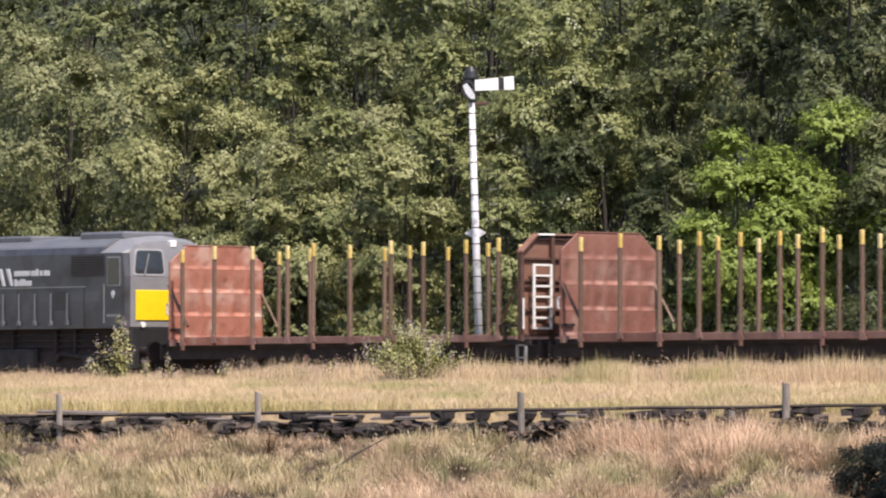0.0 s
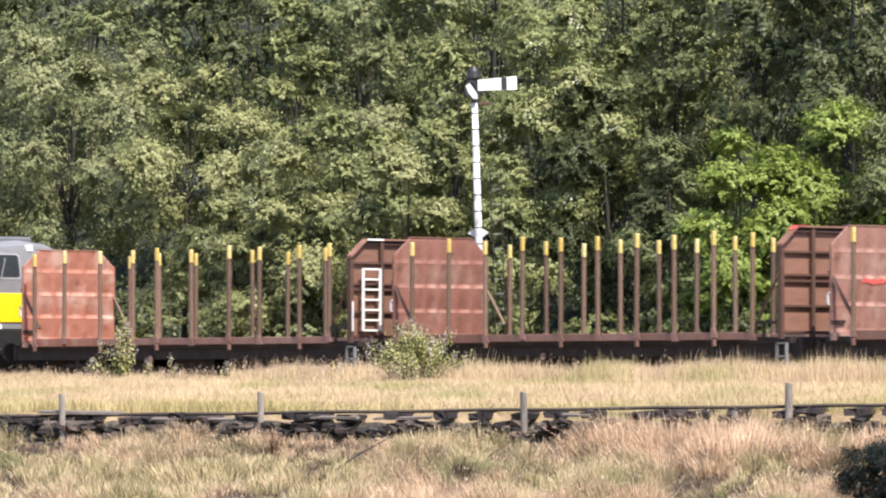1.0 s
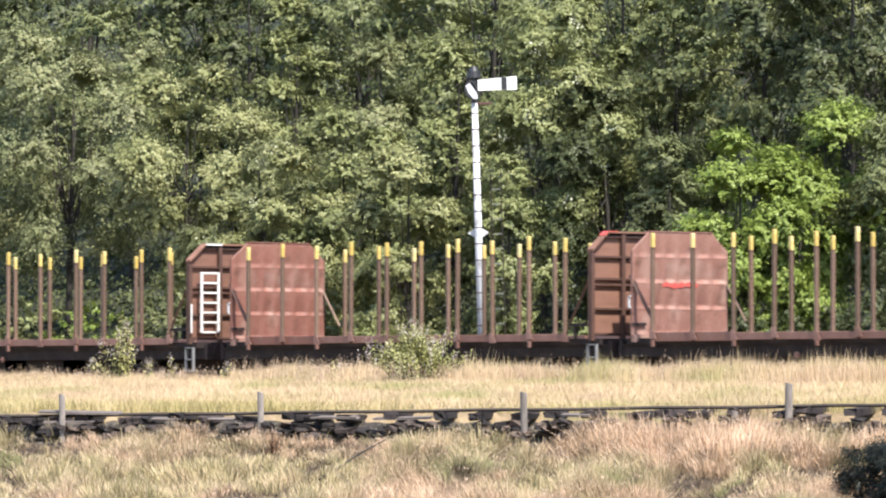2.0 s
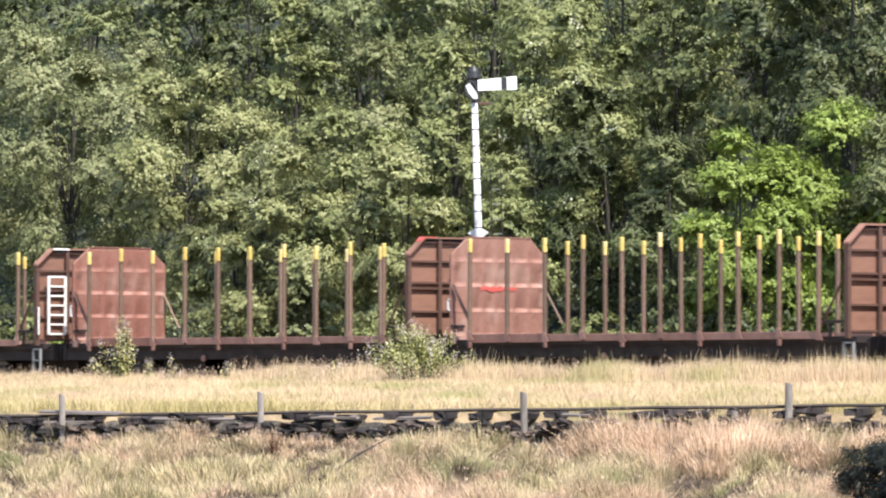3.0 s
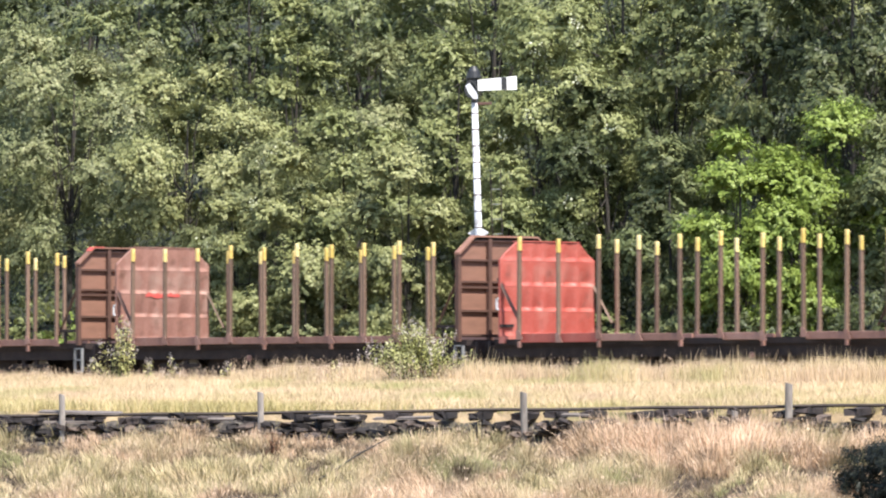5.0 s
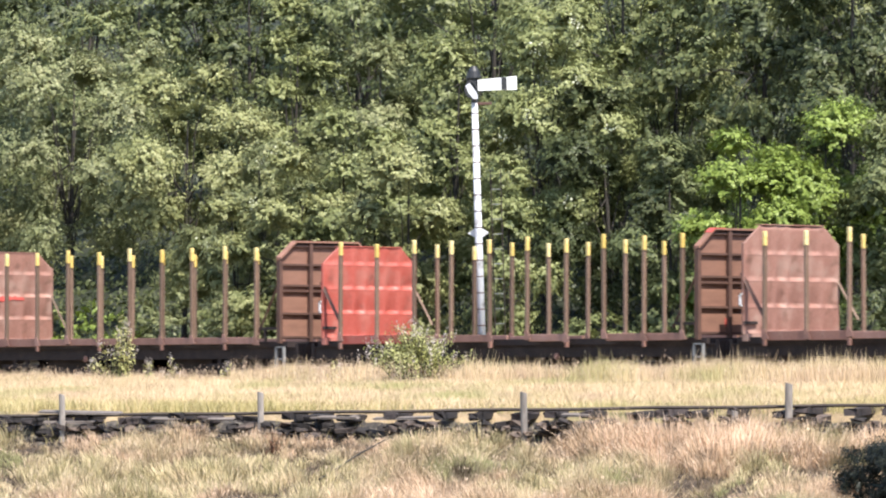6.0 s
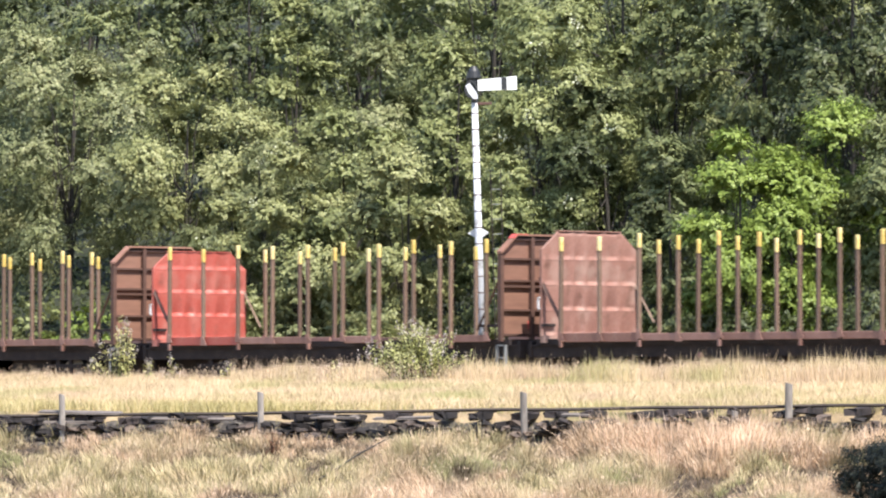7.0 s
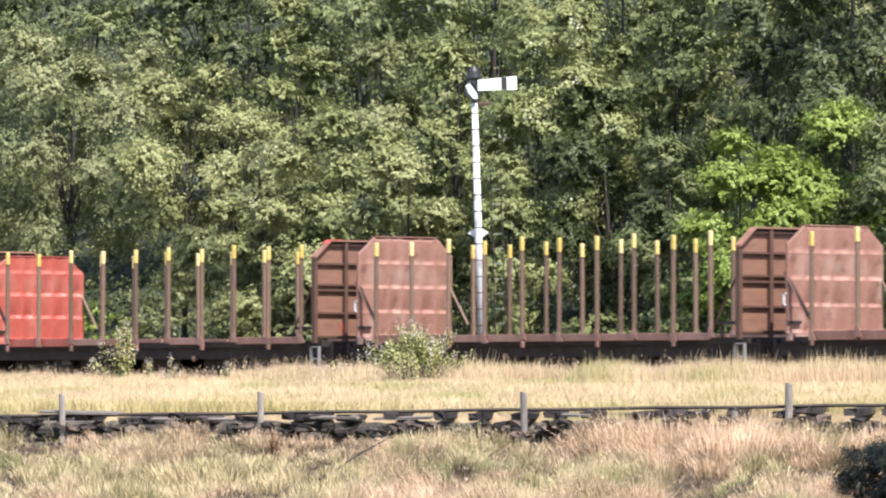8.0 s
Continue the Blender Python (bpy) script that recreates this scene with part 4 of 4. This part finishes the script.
        for i in range(7):
            z = 1.47 + i * 0.222
            part("rung", boxes((x, x + 0.05, -1.06, -0.58, z - 0.02, z + 0.02)), M_WHITE, lad)
        part("handrail", tube(bmesh.new(), (x, -HALF, 1.45), (x, -HALF, 2.1), 0.02, seg=6), M_WHITE, root)
        part("white_top_mark", boxes((BED + 0.121, BED + 0.126, -0.88, -0.42, 3.43, 3.468)), M_WHITE, root)
    if mark:
        rs = random.Random(12)
        ys = [-0.52 + 0.09 * k for k in range(12)]
        low = [(y, 2.30 + rs.uniform(-0.035, 0.03)) for y in ys]
        high = [(y, 2.385 + rs.uniform(-0.03, 0.035)) for y in reversed(ys)]
        part("red_smear", prism(low + high, "x", 0.043, 0.046), M_REDMARK, bh, "red painted smear")
    places = SPACING.get(no, STAKES)
    for y in (-HALF, HALF):
        for i, x in enumerate(places):
            wob = 0.4 * math.sin(no * 7 + i * 2.3 + y)
            m = Matrix.Translation((x, y - 0.06 if y < 0 else y + 0.05, 0.035 * math.sin(no * 5 + i * 3.7) - (0.01 if y > 0 else 0)))
            lean = Matrix.Translation((0, 0, 1.2)) @ pose(0, 0, 0, 0, wob, 0) @ Matrix.Translation((0, 0, -1.2))
            st = part("stake", shared(("stake",), stake_mesh, M_STAKE), None, root, m=m @ lean)
            part("yellow_cap", shared(("cap",), lambda: boxes((-0.038, 0.038, -0.011, 0.071, 3.06, 3.36), bevel=0.012), M_YELLOW), None, st, "yellow painted stake tip")
            part("stake_foot", shared(("foot",), lambda: prism([(-0.042, 1.2), (0.17, 1.2), (0.046, 1.40), (-0.042, 1.40)], "y", -0.022, -0.012), M_RAILRED), None, st)
            if i % 2 == 0:
                part("stake_pocket", shared(("pocket",), lambda: boxes((-0.04, 0.04, 0.0, 0.08, 1.06, 1.2), bevel=0.01), M_RAILRED), None, root, m=Matrix.Translation((x, y - (0.06 if y < 0 else 0.02), 0)))
            if i < 9 and rails[i]:
                span = places[i + 1] - x
                tone = mat if i < 2 and y < 0 else M_RAILRED
                part("side_rail", shared(("side_rail", round(span, 2), tone.name), lambda: boxes((0.05, span - 0.05, -0.03, 0.03, 1.17 if i < 2 else 1.19, 1.36 if i < 2 else 1.34), bevel=0.008), tone), None, root, m=Matrix.Translation((x, y, 0)))
        part("step", shared(("step",), lambda: boxes((0, 0.3, -0.03, 0.03, 0.58, 0.61), (0, 0.035, -0.03, 0.03, 0.58, 1.13), (0.265, 0.3, -0.03, 0.03, 0.58, 1.13), (0, 0.3, -0.03, 0.03, 0.84, 0.87), (0, 0.3, -0.03, 0.03, 1.10, 1.13)), M_STEP), None, root, "pale metal shunter's step", m=Matrix.Translation((BED - 0.05, y, 0)))
    for x in (BED / 2 - 1.6, BED / 2 + 0.7):
        part("brake_gear", shared(("brake",), lambda: boxes((0, 0.9, -0.9, -0.5, 0.55, 0.9), (0.2, 0.35, -1.0, 1.0, 0.6, 0.7), bevel=0.02), M_UNDER), None, root, m=Matrix.Translation((x, 0, 0)))
    for y in (-HALF, HALF):
        part("end_bar", shared(("end_bar",), lambda: boxes((11.40, BED - 0.03, -0.03, 0.03, 1.50, 1.56), (11.55, 11.6, -0.03, 0.03, 1.24, 1.5)), M_UNDER), None, root, m=Matrix.Translation((0, y, 0)))
    part("grab_handle", shared(("grab",), lambda: boxes((-0.07, -0.03, -0.03, 0.0, 1.86, 2.12), (-0.07, 0.0, -0.03, 0.0, 2.09, 2.12), (-0.07, 0.0, -0.03, 0.0, 1.86, 1.89)), M_LETTER), None, root, "pale grab handle", m=Matrix.Translation((0, -HALF - 0.02, 0)))
    bx = 7.6 if no == 4 else 4.75
    wheel = part("brake_wheel", shared(("brake_wheel",), lambda: tube(tube(bmesh.new(), (0, -1.22, 0.88), (0, -1.19, 0.88), 0.07, seg=14), (0, -1.25, 0.88), (0, -1.1, 0.88), 0.03, seg=8), M_RAILRED), None, root, "small red brake wheel", m=Matrix.Translation((bx, 0, 0)))
    sets = []
    for x in (2.1, BED - 2.1):
        ws = part("wheelset", shared(("axle",), lambda: tube(bmesh.new(), (0, -1.05, 0), (0, 1.05, 0), 0.08, seg=12), M_UNDER), None, root)
        for y in (-0.75, 0.75):
            part("wheel", shared(("wheel",), lambda: tube(tube(tube(bmesh.new(), (0, -0.065, 0), (0, 0.065, 0), 0.46, seg=28), (0, -0.08, 0), (0, -0.05, 0), 0.2, seg=16), (0, 0.05, 0), (0, 0.08, 0), 0.2, seg=16), M_STEEL), None, ws, m=Matrix.Translation((0, y, 0)))
        for y in (-1.1, 1.1):
            part("axle_guard", shared(("guard",), lambda: boxes((-0.3, -0.18, -0.03, 0.03, 0.35, 0.9), (0.18, 0.3, -0.03, 0.03, 0.35, 0.9), (-0.14, 0.14, -0.06, 0.06, 0.34, 0.62), (-0.7, 0.7, -0.04, 0.04, 0.68, 0.76)), M_UNDER), None, root, m=Matrix.Translation((x, y, 0)))
        sets.append((ws, x))
    return root, sets


def build_loco():
    root = new("locomotive")
    tagged(root, "dark grey diesel locomotive with a yellow cab end", "locomotive")
    L = 18.6
    half = 1.33
    wall = [(-half, 1.58), (-half - 0.02, 2.2), (-half, 3.30), (-1.25, 3.45), (1.25, 3.45), (half, 3.30), (half + 0.02, 2.2), (half, 1.58)]
    arch = [(-1.25, 3.45), (-1.2, 3.50), (-0.75, 3.66), (0, 3.74), (0.75, 3.66), (1.2, 3.50), (1.25, 3.45)]
    body = part("body", prism(wall, "x", -L, -1.0), M_LOCO, root)
    part("roof", prism(arch, "x", -L, -1.0), M_LOCOROOF, root, "lighter grey curved roof")
    cab = part("cab", cab_mesh(1.58, 3.30), M_LOCO, root)
    part("cab_roof", cab_roof_mesh(), M_CAB, cab, "lighter grey domed cab roof")
    part("cab_front", boxes((0.0, 0.025, -1.24, 1.24, 1.6, 2.76), bevel=0.01), M_CAB, cab, "mid grey cab front")
    part("upper_front", prism([(-1.24, 2.76), (1.24, 2.76), (1.20, 3.34), (1.04, 3.50), (-1.04, 3.50), (-1.20, 3.34)], "x", 0.0, 0.025), M_CAB, cab, m=rake())
    part("yellow_panel", boxes((0.02, 0.05, -1.10, 1.10, 1.76, 2.45), bevel=0.01), M_WARN, cab, "bright yellow warning panel")
    for y in (-0.70, 0.70):
        lean_in = 0.05 if y < 0 else -0.05
        part("windscreen_frame", rounded([(y - 0.47, 2.78), (y + 0.46, 2.78), (y + 0.40 + lean_in, 3.40), (y - 0.40 + lean_in, 3.40)], 0.10, 0.02, 0.035), M_RIM, cab, "pale grey windscreen surround", m=rake())
        part("windscreen", rounded([(y - 0.43, 2.82), (y + 0.42, 2.82), (y + 0.36 + lean_in, 3.36), (y - 0.36 + lean_in, 3.36)], 0.09, 0.03, 0.042), M_GLASS, cab, "dark glass windscreen", m=rake())
        part("wiper", tube(bmesh.new(), (0.055, y - 0.15, 2.80), (0.055, y + 0.02, 3.28), 0.014, seg=5), M_STEP, cab, m=rake())
    part("head_lamp", boxes((-0.22, -0.06, -0.02, 0.16, 3.44, 3.60), bevel=0.02), M_WHITE, cab, "white lamp box above the windscreens")
    for y in (-0.9, 0.9):
        part("marker_lamp", tube(bmesh.new(), (0.03, y, 1.66), (0.07, y, 1.66), 0.065, seg=12), M_WHITE, cab)
        part("buffer", tube(tube(bmesh.new(), (0.0, y, 1.05), (0.45, y, 1.05), 0.1, seg=12), (0.45, y, 1.05), (0.52, y, 1.05), 0.22, seg=14), M_UNDER, root)
    part("buffer_beam", boxes((-0.3, 0.02, -1.2, 1.2, 0.65, 1.59), bevel=0.02), M_BLACK, root)
    side = -half - 0.02
    door = part("cab_door", boxes((-0.92, -0.26, side - 0.012, side + 0.015, 1.62, 3.26), bevel=0.008), M_LOCO, cab, m=Matrix.Translation((0.12, 0, 0)))
    part("door_window_frame", boxes((-0.84, -0.32, side - 0.018, side - 0.006, 2.54, 3.22), bevel=0.004), M_STEP, door)
    part("door_window", boxes((-0.80, -0.36, side - 0.024, side - 0.014, 2.58, 3.18), bevel=0.004), M_GLASS, door)
    part("handrail", tube(bmesh.new(), (-0.80, side - 0.03, 1.7), (-0.80, side - 0.03, 2.6), 0.012, seg=6), M_STEP, cab)
    part("air_grille", boxes((-2.08, -0.86, side - 0.02, side + 0.02, 2.78, 3.27)), M_BLACK, body, "black air intake grille")
    for i in range(8):
        part("louvre", boxes((-2.06, -0.88, side - 0.032, side - 0.02, 2.81 + i * 0.056, 2.83 + i * 0.056)), M_UNDER, body)
    part("waist_line", boxes((-9.5, -1.55, side - 0.008, side + 0.015, 2.53, 2.555)), M_STEP, body, "thin pale waist line")
    part("lower_panel", boxes((-2.74, -2.30, side - 0.012, side + 0.01, 2.02, 2.46)), M_BLACK, body)
    for i in range(12):
        part("side_rib", boxes((-2.25 - i * 0.63, -2.22 - i * 0.63, side - 0.045, side, 1.72, 2.40), (-2.27 - i * 0.63, -2.17 - i * 0.63, side - 0.06, side, 1.66, 1.76), bevel=0.01), M_LOCOROOF, body)
    for i in range(4):
        part("panel_joint", boxes((-1.62 - i * 2.6, -1.60 - i * 2.6, side - 0.004, side + 0.02, 1.6, 2.50)), M_BLACK, body)
    # operator's marks as plain shapes
    for x in (-4.97, -4.66):
        part("logo_stroke", prism([(x, 3.0), (x + 0.13, 3.0), (x + 0.26, 2.60), (x + 0.17, 2.60)], "y", side - 0.008, side + 0.01), M_LETTER, body)
    rs = random.Random(3)
    for x, end, z0, z1 in ((-4.33, -3.05, 2.82, 2.98), (-4.33, -3.62, 2.59, 2.75)):
        while x < end:
            wd = rs.uniform(0.06, 0.11)
            part("lettering_bar", boxes((x, x + wd, side - 0.008, side + 0.01, z0, z1 if rs.random() < 0.4 else z1 - 0.04)), M_LETTER, body)
            x += wd + (0.025 if rs.random() < 0.8 else 0.07)
    part("logo_stroke", prism([(-0.68, 2.38), (-0.60, 2.25), (-0.52, 2.38), (-0.60, 2.46)], "y", side - 0.018, side - 0.01), M_LETTER, door)
    part("number_bar", boxes((-0.84, -0.34, side - 0.016, side - 0.01, 1.84, 1.90)), M_STEP, door)
    part("roof_hatch", boxes((-2.6, -0.9, -0.75, 0.75, 3.62, 3.82), bevel=0.05), M_LOCOROOF, root)
    part("exhaust_cover", boxes((-8.6, -4.4, -0.8, 0.8, 3.62, 3.78), bevel=0.04), M_LOCOROOF, root)
    part("solebar", boxes((-L + 0.3, -0.1, -1.08, 1.08, 1.0, 1.59), (-L + 0.5, -0.3, -0.6, 0.6, 0.4, 1.0)), M_UNDER, root)
    part("fuel_tank", boxes((-11.4, -7.2, -1.2, 1.2, 0.45, 1.22), bevel=0.06), M_UNDER, root)
    sets = []
    for c in (-3.6, -15.0):
        bog = part("bogie_frame", boxes((c - 2.6, c + 2.6, -1.15, -1.0, 0.55, 1.05), (c - 2.6, c + 2.6, 1.0, 1.15, 0.55, 1.05), (c - 0.4, c + 0.4, -1.0, 1.0, 0.6, 0.95), bevel=0.02), M_UNDER, root)
        for x0, x1, z0, z1 in ((-1.5, 0.0, 0.60, 1.12), (1.75, 2.5, 0.62, 0.98)):
            part("brake_cylinder", boxes((c + x0, c + x1, -1.27, -1.15, z0, z1), bevel=0.05), M_BOGIE, bog, "dusty dark grey brake cylinder box")
        part("spring_cradle", tube(tube(bmesh.new(), (c + 0.72, -1.2, 0.84), (c + 0.9, -1.2, 1.0), 0.06, seg=8), (c + 0.9, -1.2, 1.0), (c + 1.75, -1.2, 0.92), 0.05, seg=8), M_BOGIE, bog)
        for z in (1.16, 1.30, 1.44):
            part("conduit", tube(bmesh.new(), (c - 2.4, -1.12, z), (c + 2.3, -1.12, z), 0.022, seg=6), M_BOGIE, bog)
        for dx in (-1.1, 0.6, 1.35):
            part("hanger", boxes((c + dx, c + dx + 0.09, -1.18, -1.10, 0.9, 1.55)), M_UNDER, bog)
        for dx in (-2.0, 0.0, 2.0):
            part("axle_box", boxes((c + dx - 0.2, c + dx + 0.2, -1.24, -1.15, 0.38, 0.8), bevel=0.02), M_UNDER, bog)
            ws = part("wheelset", tube(bmesh.new(), (0, -1.0, 0), (0, 1.0, 0), 0.09, seg=12), M_UNDER, root)
            for y in (-0.75, 0.75):
                part("wheel", shared(("loco_wheel",), lambda: tube(bmesh.new(), (0, -0.065, 0), (0, 0.065, 0), 0.55, seg=28), M_STEEL), None, ws, m=Matrix.Translation((0, y, 0)))
            sets.append((ws, c + dx))
    return root, sets


def rounded(corners, r, lo, hi):
    """A plate facing along x with rounded corners."""
    pts, n = [], len(corners)
    for i, c in enumerate(corners):
        c = Vector(c)
        a, b = (Vector(corners[i - 1]) - c).normalized(), (Vector(corners[(i + 1) % n]) - c).normalized()
        for k in range(5):
            f = k / 4
            pts.append(tuple(c + a * r * (1 - f) ** 2 + b * r * f ** 2))
    return prism(pts, "x", lo, hi)


def rake():
    return Matrix.Translation((0, 0, 2.76)) @ pose(0, 0, 0, 0, -9, 0) @ Matrix.Translation((0, 0, -2.76))


def loft(rows):
    bm = bmesh.new()
    made = [[bm.verts.new(p) for p in row] for row in rows]
    n = len(rows[0])
    for a, b in zip(made, made[1:]):
        for i in range(n):
            bm.faces.new((a[i], a[(i + 1) % n], b[(i + 1) % n], b[i]))
    bm.faces.new(made[0][::-1])
    bm.faces.new(made[-1])
    bmesh.ops.remove_doubles(bm, verts=bm.verts[:], dist=0.001)
    bmesh.ops.recalc_face_normals(bm, faces=bm.faces[:])
    return bm


def cab_mesh(low, top):
    """The cab shell: plumb to the windows, raked above, with cut corners."""
    rows = []
    for y, back in ((-1.35, 0.05), (-1.24, 0.0), (1.24, 0.0), (1.35, 0.05)):
        rows.append([(-1.0, y, low), (-back, y, low), (-back, y, 2.76), (-back - 0.085, y, top), (-1.0, y, top)])
    return loft(rows)


def cab_roof_mesh():
    rows = []
    for y, back, z in ((-1.33, 0.215, 3.31), (-1.05, 0.10, 3.46), (-0.75, 0.11, 3.64), (0, 0.12, 3.72), (0.75, 0.11, 3.64), (1.05, 0.10, 3.46), (1.33, 0.215, 3.31)):
        rows.append([(-1.0, y, 3.301), (-back, y, 3.301), (-back - 0.05, y, 3.301 + (z - 3.30) * 0.72), (-back - 0.35, y, z), (-1.0, y, z + 0.005)])
    return loft(rows)


build_ground()
build_rubble()
build_track()
build_undergrowth()
build_signal()
build_woods()
build_bushes()
build_shrubs()
FULL = [1] * 9
BROKEN = [1, 1, 1, 1, 0, 1, 0, 1, 1]
TRAIN = [build_wagon(1, "orange", FULL, end_ladder=True), build_wagon(2, "maroon", FULL), build_wagon(3, "brown", FULL, mark=True),
         build_wagon(4, "red", BROKEN), build_wagon(5, "brown", FULL), build_wagon(6, "brown", FULL)]
LOCO = build_loco()
build_fence()
build_siding()
build_wall()
build_grass()


# ---- what moves ----
def slack(s):
    """Play in the couplings along the line, in metres."""
    return float(np.interp(s, [-20, -14.5, -9.5, -7, -3, 0, 4, 6, 9, 11, 18], [-0.04, -0.04, 0.06, 0.09, 0.05, 0, -0.08, -0.07, -0.02, 0.05, 0.05]))


def placed(s):
    return pose(s + slack(s), 0, 0)


def motions():
    times = [i * 0.5 for i in range(17)]
    for i, (root, sets) in enumerate(TRAIN):
        walk(root, [(t, placed(START + PITCH * i - run(t))) for t in times])
        for ws, x in sets:
            walk(ws, [(k * 0.1, pose(x, 0, 0.46, 0, -math.degrees(run(k * 0.1) / 0.46), 0)) for k in range(81)])
    root, sets = LOCO
    walk(root, [(t, placed(START - 1.58 - run(t))) for t in times])
    for ws, x in sets:
        walk(ws, [(k * 0.1, pose(x, 0, 0.55, 0, -math.degrees(run(k * 0.1) / 0.55), 0)) for k in range(81)])


motions()
